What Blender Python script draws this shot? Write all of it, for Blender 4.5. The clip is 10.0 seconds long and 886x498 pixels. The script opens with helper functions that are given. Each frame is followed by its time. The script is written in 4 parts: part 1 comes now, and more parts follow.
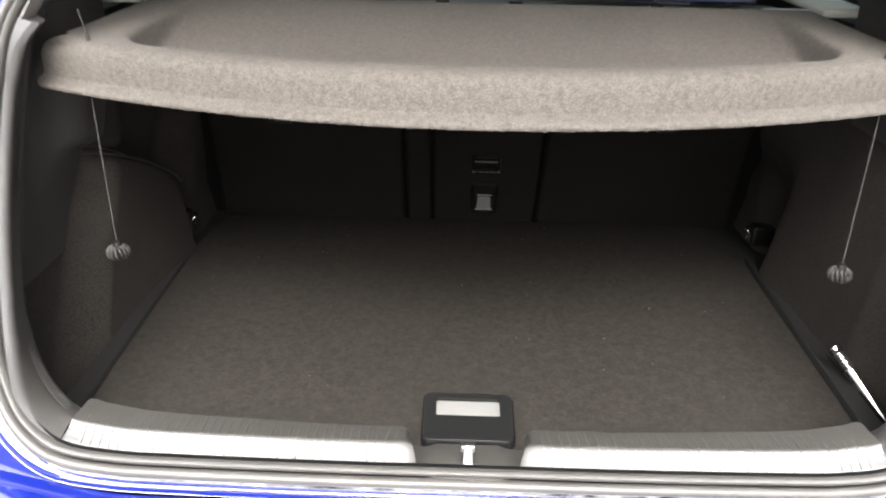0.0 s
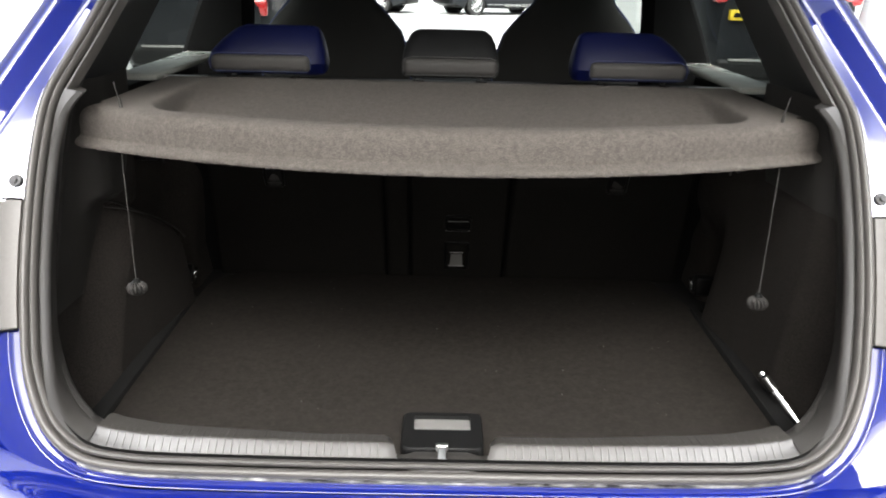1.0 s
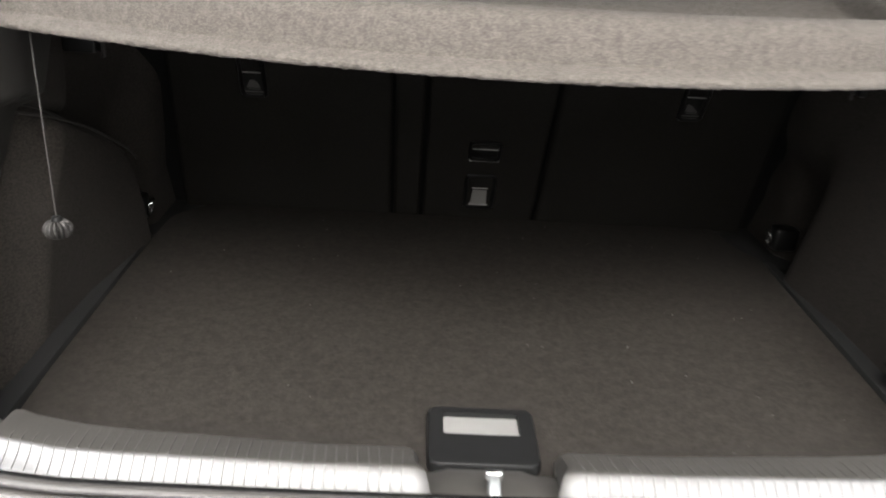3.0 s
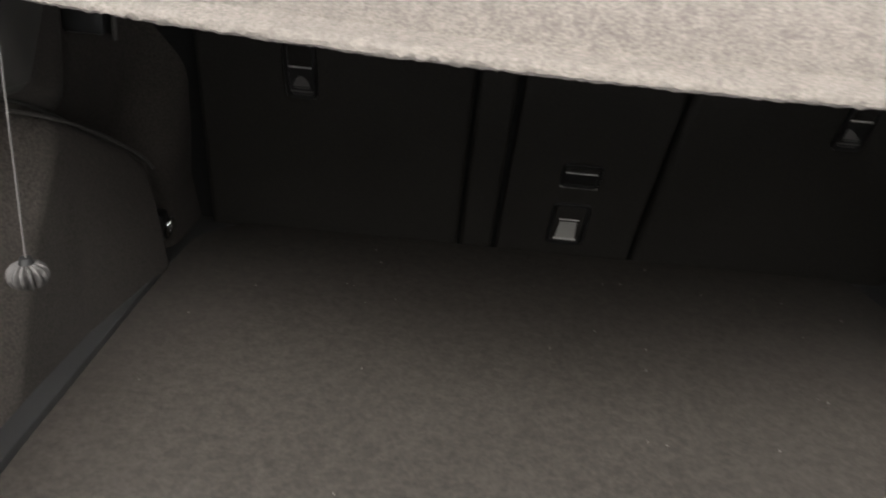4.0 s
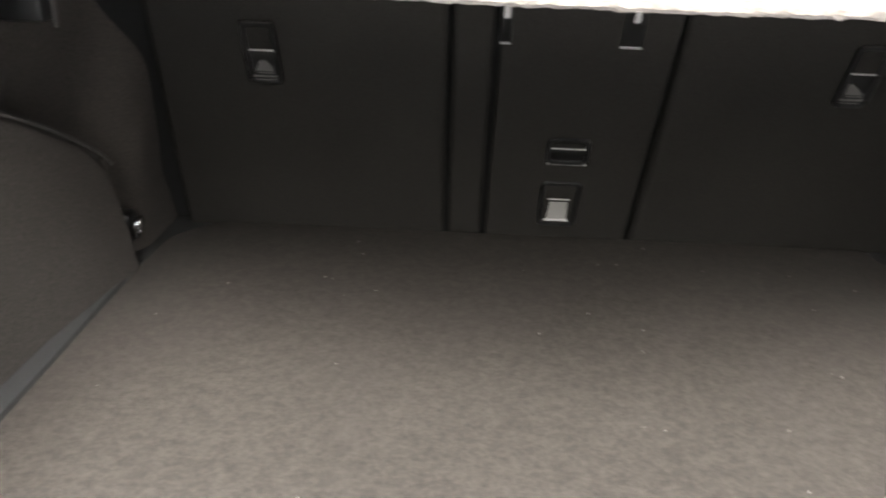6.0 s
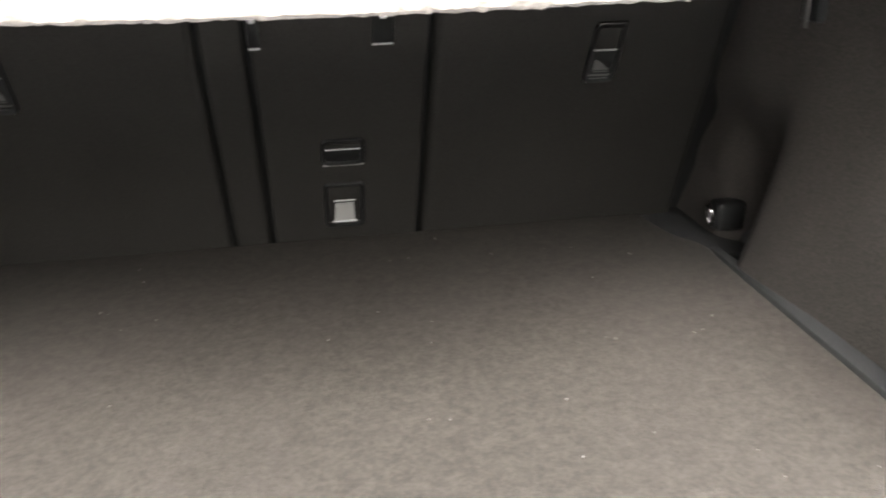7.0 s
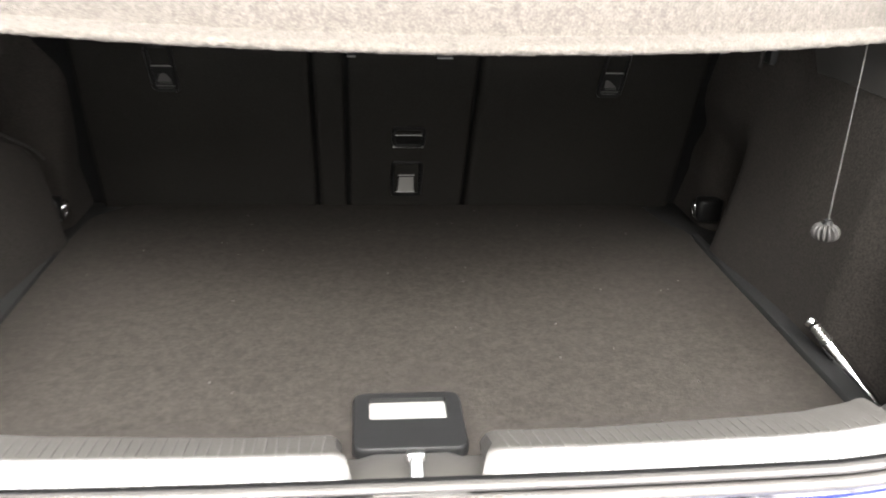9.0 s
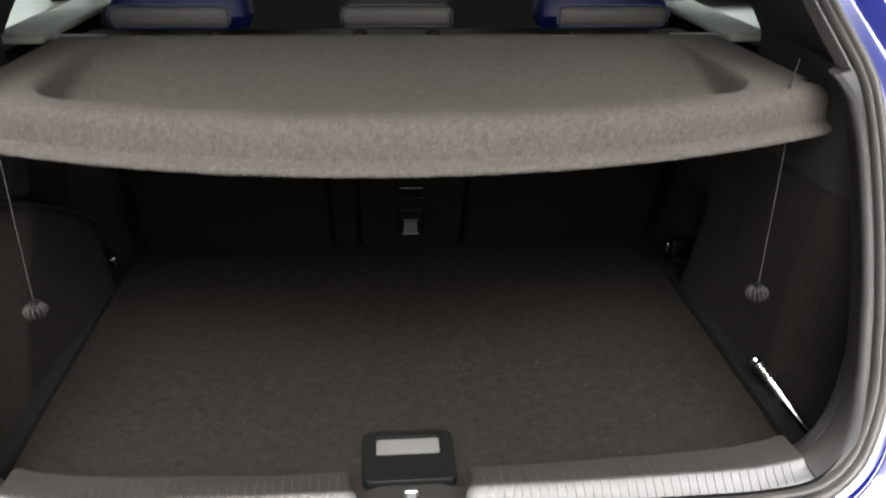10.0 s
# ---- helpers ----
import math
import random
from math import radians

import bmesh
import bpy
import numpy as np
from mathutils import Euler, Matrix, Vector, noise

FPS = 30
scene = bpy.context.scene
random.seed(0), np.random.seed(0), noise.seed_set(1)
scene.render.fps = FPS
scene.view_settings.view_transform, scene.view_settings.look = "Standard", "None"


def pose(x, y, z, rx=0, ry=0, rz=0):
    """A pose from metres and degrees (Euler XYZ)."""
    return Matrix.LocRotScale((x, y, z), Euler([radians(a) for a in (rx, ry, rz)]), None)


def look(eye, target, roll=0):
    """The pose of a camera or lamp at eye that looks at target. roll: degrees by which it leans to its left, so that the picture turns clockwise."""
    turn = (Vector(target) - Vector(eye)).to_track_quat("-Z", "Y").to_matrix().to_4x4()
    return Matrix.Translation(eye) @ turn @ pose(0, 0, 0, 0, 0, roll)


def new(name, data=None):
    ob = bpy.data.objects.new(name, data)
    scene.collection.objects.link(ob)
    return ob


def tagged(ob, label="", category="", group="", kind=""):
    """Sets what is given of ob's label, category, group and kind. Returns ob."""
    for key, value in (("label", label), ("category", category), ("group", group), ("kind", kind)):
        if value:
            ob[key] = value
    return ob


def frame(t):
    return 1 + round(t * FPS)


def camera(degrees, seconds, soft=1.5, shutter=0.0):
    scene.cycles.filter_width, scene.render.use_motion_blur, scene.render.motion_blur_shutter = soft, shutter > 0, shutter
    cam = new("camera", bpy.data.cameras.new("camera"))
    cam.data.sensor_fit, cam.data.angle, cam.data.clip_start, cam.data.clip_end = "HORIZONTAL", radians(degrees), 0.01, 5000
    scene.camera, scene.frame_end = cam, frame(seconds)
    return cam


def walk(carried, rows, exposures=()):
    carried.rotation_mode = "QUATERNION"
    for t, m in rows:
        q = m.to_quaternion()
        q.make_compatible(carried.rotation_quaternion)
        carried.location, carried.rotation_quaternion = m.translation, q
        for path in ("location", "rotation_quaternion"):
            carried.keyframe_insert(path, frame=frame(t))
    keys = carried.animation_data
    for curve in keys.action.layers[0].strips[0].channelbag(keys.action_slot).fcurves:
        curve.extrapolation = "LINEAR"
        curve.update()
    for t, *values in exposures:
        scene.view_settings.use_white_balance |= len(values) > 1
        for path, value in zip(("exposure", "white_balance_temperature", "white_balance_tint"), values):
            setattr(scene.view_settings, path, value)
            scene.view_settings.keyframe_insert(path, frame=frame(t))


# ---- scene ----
cam = camera(58.3, 10.0, soft=1.9, shutter=0.5)
PATH = [
    (0, (-0.028, -0.805, 1.382), (-0.062, 0.995, 0.512), 1.1),
    (0.5, (-0.03, -0.921, 1.389), (-0.052, 0.926, 0.624), 1.2),
    (1, (-0.022, -1.021, 1.379), (-0.003, 0.867, 0.719), 1.4),
    (1.5, (-0.023, -1.085, 1.342), (0.027, 0.815, 0.718), 1.4),
    (2, (-0.03, -0.973, 1.284), (0.034, 0.901, 0.59), 1.9),
    (2.5, (-0.055, -0.797, 1.253), (0.018, 1.047, 0.483), 2.7),
    (2.7, (-0.074, -0.743, 1.267), (0.007, 1.084, 0.457), 3.3),
    (3.8, (-0.172, -0.388, 1.191), (-0.128, 1.431, 0.36), 5.4),
    (4, (-0.181, -0.352, 1.187), (-0.172, 1.471, 0.365), 5.6),
    (4.5, (-0.206, -0.306, 1.179), (-0.319, 1.524, 0.38), 5.4),
    (5, (-0.223, -0.289, 1.153), (-0.417, 1.534, 0.354), 4.7),
    (5.2, (-0.214, -0.289, 1.14), (-0.415, 1.532, 0.337), 4.2),
    (6.3, (-0.087, -0.303, 1.139), (-0.018, 1.52, 0.318), 1.1),
    (6.5, (-0.065, -0.299, 1.141), (0.083, 1.517, 0.316), 0.5),
    (7, (-0.028, -0.29, 1.145), (0.301, 1.503, 0.322), -0.7),
    (7.5, (-0.005, -0.298, 1.149), (0.48, 1.459, 0.326), -0.8),
    (8, (-0.012, -0.369, 1.155), (0.502, 1.379, 0.329), 1.0),
    (8.5, (-0.054, -0.494, 1.179), (0.312, 1.293, 0.358), 2.3),
    (9, (-0.061, -0.643, 1.233), (0.144, 1.168, 0.41), 2.3),
    (9.5, (-0.05, -0.762, 1.325), (0.102, 1.044, 0.479), 1.9),
    (10, (-0.038, -0.781, 1.436), (0.118, 1.014, 0.567), 0.8),
]
EXPOSURES = [(0, 1.33), (1, 0.38), (1.5, 0.23), (2, -0.17), (2.5, 0.32), (4, 1.33), (4.5, 1.33), (5, 1.48), (6.5, 3.08), (7.5, 2.93), (8.5, 3.03), (9, 2.13), (9.5, 0.76), (10, 0.18)]
walk(cam, [(t, look(eye, target, roll)) for t, eye, target, roll in PATH], EXPOSURES)

# ---- light: bright overcast sky, lighter towards the zenith, a veiled high sun behind the car ----
world = bpy.data.worlds.new("sky")
scene.world = world
world.use_nodes = True
wn, wl = world.node_tree.nodes, world.node_tree.links
sky = wn.new("ShaderNodeTexSky")
sky.sky_type, sky.sun_disc = "NISHITA", False
sky.sun_elevation, sky.sun_rotation = radians(43), radians(180)
sky.air_density, sky.dust_density = 1.0, 4.0
wn["Background"].inputs["Strength"].default_value = 0.10
cloud = wn.new("ShaderNodeHueSaturation")
cloud.inputs["Saturation"].default_value = 0.16
wl.new(sky.outputs["Color"], cloud.inputs["Color"])
way_up, height, steep, overcast = (wn.new(k) for k in ("ShaderNodeTexCoord", "ShaderNodeSeparateXYZ", "ShaderNodeMath", "ShaderNodeMapRange"))
steep.operation, steep.use_clamp = "POWER", True
steep.inputs[1].default_value = 5.5
overcast.inputs["To Min"].default_value, overcast.inputs["To Max"].default_value = 1.0, 36.0
wl.new(way_up.outputs["Generated"], height.inputs["Vector"])
wl.new(height.outputs["Z"], steep.inputs[0])
wl.new(steep.outputs["Value"], overcast.inputs["Value"])
wl.new(overcast.outputs["Result"], cloud.inputs["Value"])
wl.new(cloud.outputs["Color"], wn["Background"].inputs["Color"])
sun_data = bpy.data.lights.new("sun", "SUN")
sun_data.energy, sun_data.angle, sun_data.color = 1.8, radians(64), (1.0, 0.945, 0.865)
sun = new("sun", sun_data)
sun.matrix_world = look((0.0, -6.5, 6.9), (0, 0.2, 0.6))


# ---- materials ----
def material(name, colour, rough=0.6, metal=0.0, grain=0.0, grain_size=200.0, bump=0.0, bump_size=300.0,
             stain=0.0, stain_size=4.0, coat=0.0, spec=0.5, tint=None, sheen=0.0, stretch=(1, 1, 1)):
    """A surface with variation at a fine and a broad scale, in object metres."""
    m = bpy.data.materials.new(name)
    m.use_nodes = True
    n, l = m.node_tree.nodes, m.node_tree.links
    b = n["Principled BSDF"]
    b.inputs["Roughness"].default_value, b.inputs["Metallic"].default_value = rough, metal
    b.inputs["Coat Weight"].default_value, b.inputs["Coat Roughness"].default_value = coat, 0.03
    b.inputs["Coat IOR"].default_value = 1.9
    b.inputs["Specular IOR Level"].default_value = spec
    b.inputs["Sheen Weight"].default_value = sheen
    b.inputs["Sheen Tint"].default_value = (1.0, 0.95, 0.9, 1.0)
    co = n.new("ShaderNodeTexCoord")
    fine = n.new("ShaderNodeTexNoise")
    fine.inputs["Scale"].default_value, fine.inputs["Detail"].default_value = grain_size, 3.0
    along = n.new("ShaderNodeMapping")
    along.inputs["Scale"].default_value = stretch
    l.new(co.outputs["Object"], along.inputs["Vector"])
    l.new(along.outputs["Vector"], fine.inputs["Vector"])
    broad = n.new("ShaderNodeTexNoise")
    broad.inputs["Scale"].default_value, broad.inputs["Detail"].default_value = stain_size, 4.0
    l.new(co.outputs["Object"], broad.inputs["Vector"])
    dark = [c * (1 - grain) for c in colour]
    light = [min(1, c * (1 + grain)) for c in (tint or colour)]
    ramp = n.new("ShaderNodeMix")
    ramp.data_type = "RGBA"
    ramp.inputs[6].default_value, ramp.inputs[7].default_value = (*dark, 1), (*light, 1)
    sharp = n.new("ShaderNodeMapRange")
    sharp.inputs["From Min"].default_value, sharp.inputs["From Max"].default_value = 0.35, 0.65
    l.new(fine.outputs["Fac"], sharp.inputs["Value"])
    l.new(sharp.outputs["Result"], ramp.inputs[0])
    wear = n.new("ShaderNodeMix")
    wear.data_type, wear.blend_type = "RGBA", "MULTIPLY"
    wear.inputs[0].default_value = 1.0
    level = n.new("ShaderNodeMapRange")
    level.inputs["From Min"].default_value, level.inputs["From Max"].default_value = 0.3, 0.7
    level.inputs["To Min"].default_value, level.inputs["To Max"].default_value = 1 - stain, 1 + stain
    l.new(broad.outputs["Fac"], level.inputs["Value"])
    l.new(ramp.outputs[2], wear.inputs[6])
    l.new(level.outputs["Result"], wear.inputs[7])
    l.new(wear.outputs[2], b.inputs["Base Color"])
    if rough > 0.08:
        gloss = n.new("ShaderNodeMapRange")
        gloss.inputs["To Min"].default_value, gloss.inputs["To Max"].default_value = rough * 0.85, min(1, rough * 1.15)
        l.new(broad.outputs["Fac"], gloss.inputs["Value"])
        l.new(gloss.outputs["Result"], b.inputs["Roughness"])
    if bump:
        relief = n.new("ShaderNodeTexNoise")
        relief.inputs["Scale"].default_value, relief.inputs["Detail"].default_value = bump_size, 4.0
        l.new(along.outputs["Vector"], relief.inputs["Vector"])
        node = n.new("ShaderNodeBump")
        node.inputs["Strength"].default_value, node.inputs["Distance"].default_value = bump, 0.002
        l.new(relief.outputs["Fac"], node.inputs["Height"])
        l.new(node.outputs["Normal"], b.inputs["Normal"])
    return m


def glass(name, colour=(0.75, 0.82, 0.78)):
    m = bpy.data.materials.new(name)
    m.use_nodes = True
    n, l = m.node_tree.nodes, m.node_tree.links
    n.remove(n["Principled BSDF"])
    clear, shine, mix = (n.new(k) for k in ("ShaderNodeBsdfTransparent", "ShaderNodeBsdfGlossy", "ShaderNodeMixShader"))
    clear.inputs["Color"].default_value = (*colour, 1)
    shine.inputs["Roughness"].default_value = 0.02
    mix.inputs["Fac"].default_value = 0.07
    l.new(clear.outputs["BSDF"], mix.inputs[1])
    l.new(shine.outputs["BSDF"], mix.inputs[2])
    l.new(mix.outputs["Shader"], n["Material Output"].inputs["Surface"])
    return m


CARPET = material("boot_carpet", (0.0184, 0.0163, 0.0143), 0.95, grain=0.14, grain_size=170, bump=0.32, bump_size=300, stain=0.18, stain_size=70, spec=0.02, sheen=0.006, stretch=(1, 1.12, 1))
FELT = material("shelf_felt", (0.0726, 0.0654, 0.0577), 0.95, grain=0.14, grain_size=600, bump=0.5, bump_size=560, stain=0.16, stain_size=120, spec=0.1, tint=(0.0831, 0.075, 0.0668), sheen=0.04, stretch=(0.5, 1, 1))
LINING = material("side_lining", (0.0239, 0.0209, 0.0184), 0.95, grain=0.36, grain_size=330, bump=0.4, bump_size=600, stain=0.08, stain_size=24, spec=0.1, sheen=0.02)
SEATBACK = material("seat_back_carpet", (0.0139, 0.013, 0.0118), 0.95, grain=0.18, grain_size=400, bump=0.25, bump_size=500, stain=0.1, stain_size=6, spec=0.03)
PLASTIC = material("grained_dark_plastic", (0.0322, 0.0305, 0.0282), 0.5, grain=0.08, grain_size=900, bump=0.25, bump_size=1400, stain=0.06, stain_size=10, spec=0.12)
SILL_PLASTIC = material("grained_grey_sill_plastic", (0.0442, 0.0411, 0.0369), 0.38, grain=0.06, grain_size=900, bump=0.12, bump_size=1400, stain=0.06, stain_size=12, spec=1)
RIB = material("glint_toned_sill_ribs", (0.0714, 0.0676, 0.0622), 0.35, grain=0.1, grain_size=500, stain=0.2, stain_size=8, spec=0.9)
CORNER_PLASTIC = material("grained_corner_plastic", (0.0298, 0.028, 0.0257), 0.36, grain=0.06, grain_size=900, bump=0.12, bump_size=1400, stain=0.06, stain_size=12, spec=0.9)
BLACK = material("black_plastic", (0.008, 0.008, 0.008), 0.42, grain=0.1, grain_size=700, bump=0.15, bump_size=1200, stain=0.1, spec=0.15)
GLOSS_BLACK = material("black_gloss_plastic", (0.006, 0.006, 0.006), 0.35, grain=0.05, stain=0.1, spec=0.25)
RUBBER = material("seal_rubber", (0.0635, 0.0597, 0.0553), 0.36, grain=0.1, grain_size=500, bump=0.06, bump_size=700, stain=0.1, stain_size=18, spec=0.35)
GRIME_GLINT = material("grime_and_glint_lip", (0.012, 0.012, 0.0115), 0.3, grain=0.6, grain_size=75, stain=0.6, stain_size=30, spec=0.3, tint=(0.26, 0.26, 0.25), stretch=(0.35, 1, 1))
GAP = material("dark_rubber_groove", (0.008, 0.008, 0.008), 0.8, grain=0.1, stain=0.1, spec=0.05)
PAINT = material("blue_car_paint", (0.0006, 0.0058, 0.115), 0.45, 0.0, grain=0.06, grain_size=2500, stain=0.04, stain_size=3, coat=1.0, spec=0.1)
LAMP = material("smoked_tail_lamp_housing", (0.0498, 0.0461, 0.0411), 0.4, grain=0.05, stain=0.08, coat=0.12, spec=0.2)
CHROME = material("polished_chrome", (0.8, 0.8, 0.79), 0.12, 1.0, grain=0.03, stain=0.08, stain_size=60)
LEDGE_BLACK = material("dark_ledge_plastic", (0.0129, 0.0128, 0.0125), 0.7, grain=0.1, grain_size=700, bump=0.15, bump_size=1200, stain=0.1, spec=0.15)
SATIN = material("satin_chrome", (0.75, 0.75, 0.74), 0.3, 1.0, grain=0.04, stain=0.1, stain_size=60)
STEEL = material("brushed_steel", (0.55, 0.54, 0.52), 0.3, 1.0, grain=0.1, grain_size=800, stain=0.1, stain_size=40)
PADDLE = material("satin_silver_insert", (0.215, 0.21, 0.201), 0.35, 0.3, grain=0.04, grain_size=900, stain=0.04, stain_size=25)
# Pale colour that paints reflecting edges on the seat fittings; also colours the scuff.
LINE = material("pale_highlights_and_marks", (0.3, 0.295, 0.285), 0.35, grain=0.04, grain_size=900, stain=0.05)
CORD = material("woven_grey_cord", (0.0186, 0.0172, 0.0155), 0.9, grain=0.4, grain_size=1500, stain=0.1)
KNOB = material("mottled_grey_knob", (0.0211, 0.0198, 0.0186), 0.6, grain=0.5, grain_size=160, stain=0.3, stain_size=60, spec=0.25)
LINT = material("pale_lint", (0.06, 0.057, 0.053), 0.9, grain=0.1, stain=0.1)
PALE = material("printed_pale_marks", (0.0638, 0.0615, 0.0585), 0.6, grain=0.05, stain=0.05)
BLUE_LEATHER = material("blue_seat_leather", (0.00173, 0.00375, 0.0375), 0.45, grain=0.1, grain_size=700, bump=0.3, bump_size=600, stain=0.08, spec=0.25)
GREY_LEATHER = material("grey_perforated_leather", (0.0693, 0.0659, 0.0625), 0.55, grain=0.2, grain_size=900, bump=0.4, bump_size=900, stain=0.06, spec=0.3)
BLACK_LEATHER = material("black_seat_leather", (0.012, 0.012, 0.0125), 0.45, grain=0.1, grain_size=700, bump=0.3, bump_size=600, stain=0.08, spec=0.12)
SEAT_SHELL = material("dark_seat_shell", (0.05, 0.05, 0.048), 0.6, grain=0.1, grain_size=500, bump=0.2, bump_size=600, stain=0.1, spec=0.2)
STITCH = material("pale_blue_stitching", (0.066, 0.0825, 0.165), 0.8, grain=0.2, grain_size=900, stain=0.1)
GREY_STITCH = material("pale_grey_stitching", (0.11, 0.11, 0.1045), 0.8, grain=0.2, grain_size=900, stain=0.1)
PILLAR_FABRIC = material("grey_pillar_trim", (0.058, 0.0573, 0.0565), 0.7, grain=0.15, grain_size=700, bump=0.2, bump_size=900, stain=0.08, spec=0.2)
PILLAR = material("dark_pillar_trim", (0.0231, 0.0231, 0.0239), 0.7, grain=0.15, grain_size=700, bump=0.2, bump_size=900, stain=0.08, spec=0.2)
LEDGE = material("pale_window_ledge", (0.36, 0.37, 0.33), 0.25, grain=0.05, stain=0.12, stain_size=10, coat=0.15)
GLASS = glass("tinted_window_glass", (0.35, 0.39, 0.37))
PRIVACY = glass("dark_privacy_glass", (0.05, 0.055, 0.052))
SCREEN = glass("windscreen_glass", (0.9, 0.95, 0.92))
CONCRETE = material("pale_forecourt_concrete", (0.34, 0.335, 0.325), 0.8, grain=0.12, grain_size=30, bump=0.3, bump_size=60, stain=0.08, stain_size=0.4)
DARK_PAINT = material("black_car_paint", (0.012, 0.013, 0.015), 0.3, 0.0, grain=0.05, grain_size=900, stain=0.05, coat=0.06, spec=0.15)
WHITE_PAINT = material("white_car_paint", (0.78, 0.78, 0.77), 0.3, grain=0.02, stain=0.03, coat=1.0)
TYRE = material("tyre_rubber", (0.02, 0.02, 0.02), 0.8, grain=0.15, grain_size=80, bump=0.3, bump_size=100, stain=0.15)
ALLOY = material("silver_alloy", (0.6, 0.6, 0.6), 0.3, 0.8, grain=0.05, stain=0.08)
RED_LENS = material("red_lamp_lens", (0.5, 0.02, 0.02), 0.15, grain=0.1, grain_size=60, stain=0.1, coat=1.0)
AMBER_LENS = material("amber_lamp_lens", (0.85, 0.42, 0.05), 0.15, grain=0.1, grain_size=60, stain=0.1, coat=1.0)
YELLOW = material("yellow_number_plate", (0.75, 0.55, 0.03), 0.4, grain=0.03, stain=0.05)
DARK_GLASS = material("dark_car_glass", (0.015, 0.018, 0.02), 0.05, grain=0.05, stain=0.05, coat=0)


# ---- building helpers ----
def part(name, bm, mat, parent=None, label="", smooth=True):
    me = bpy.data.meshes.new(name)
    bmesh.ops.recalc_face_normals(bm, faces=bm.faces)
    bm.to_mesh(me)
    bm.free()
    me.materials.append(mat)
    if smooth:
        me.polygons.foreach_set("use_smooth", [True] * len(me.polygons))
        me.set_sharp_from_angle(angle=radians(38))
    ob = new(name, me)
    if parent:
        ob.parent = parent
        ob.matrix_parent_inverse = parent.matrix_world.inverted()
    return tagged(ob, label)


def thing(name, at, label, category, group="", kind=""):
    ob = new(name)
    ob.empty_display_size = 0.05
    ob.location = at
    bpy.context.view_layer.update()
    return tagged(ob, label, category, group, kind)


def grid(rows, close_u=False, close_v=False, bm=None):
    """Quads between rows of points of equal length."""
    bm = bm or bmesh.new()
    vs = [[bm.verts.new(p) for p in r] for r in rows]
    nr, nc = len(vs), len(vs[0])
    for i in range(nr if close_u else nr - 1):
        for j in range(nc if close_v else nc - 1):
            q = [vs[i][j], vs[(i + 1) % nr][j], vs[(i + 1) % nr][(j + 1) % nc], vs[i][(j + 1) % nc]]
            bm.faces.new(q)
    return bm


def block(x0, x1, y0, y1, z0, z1, r=0.004, seg=2, bm=None, m=None):
    """A box with rounded edges."""
    own = bmesh.new()
    bmesh.ops.create_cube(own, size=1)
    for v in own.verts:
        v.co = Vector(((x0 + x1) / 2 + v.co.x * (x1 - x0), (y0 + y1) / 2 + v.co.y * (y1 - y0), (z0 + z1) / 2 + v.co.z * (z1 - z0)))
    if r:
        bmesh.ops.bevel(own, geom=own.edges[:], offset=r, segments=seg, profile=0.5, affect="EDGES", clamp_overlap=True)
    if m is not None:
        bmesh.ops.transform(own, matrix=m, verts=own.verts)
    if bm is None:
        return own
    me = bpy.data.meshes.new("tmp")
    own.to_mesh(me)
    own.free()
    bm.from_mesh(me)
    bpy.data.meshes.remove(me)
    return bm


def tube(points, radius, sides=8, bm=None, cap=True):
    """A round bar along points; radius may be a list."""
    bm = bm or bmesh.new()
    pts = [Vector(p) for p in points]
    rad = radius if isinstance(radius, (list, tuple)) else [radius] * len(pts)
    rings, up = [], Vector((0.13, 0.31, 0.94))
    for i, p in enumerate(pts):
        d = (pts[min(i + 1, len(pts) - 1)] - pts[max(i - 1, 0)]).normalized()
        a = d.cross(up)
        if a.length < 0.05:
            a = d.cross(Vector((1, 0, 0)))
        a.normalize()
        b = d.cross(a)
        rings.append([bm.verts.new(p + rad[i] * (math.cos(k) * a + math.sin(k) * b)) for k in (2 * math.pi * s / sides for s in range(sides))])
    for r0, r1 in zip(rings, rings[1:]):
        for k in range(sides):
            bm.faces.new((r0[k], r0[(k + 1) % sides], r1[(k + 1) % sides], r1[k]))
    if cap:
        bm.faces.new(rings[0]), bm.faces.new(rings[-1])
    return bm


def prism(outline, z0, z1, r=0.003, seg=2):
    """A plate of the plan outline, with rounded upper edges."""
    bm = bmesh.new()
    low = [bm.verts.new((x, y, z0)) for x, y in outline]
    f = bm.faces.new(low)
    top = bmesh.ops.extrude_face_region(bm, geom=[f])
    vs = [e for e in top["geom"] if isinstance(e, bmesh.types.BMVert)]
    for v in vs:
        v.co.z = z1
    if r:
        edges = [e for e in bm.edges if all(abs(v.co.z - z1) < 1e-6 for v in e.verts)]
        bmesh.ops.bevel(bm, geom=edges, offset=r, segments=seg, profile=0.5, affect="EDGES", clamp_overlap=True)
    return bm


def rounded(w, h, r, n=5):
    """Outline of a rounded rectangle round the origin."""
    out = []
    for cx, cy, a0 in ((w / 2 - r, h / 2 - r, 0), (-w / 2 + r, h / 2 - r, 90), (-w / 2 + r, -h / 2 + r, 180), (w / 2 - r, -h / 2 + r, 270)):
        for k in range(n + 1):
            a = radians(a0 + 90 * k / n)
            out.append((cx + r * math.cos(a), cy + r * math.sin(a)))
    return out


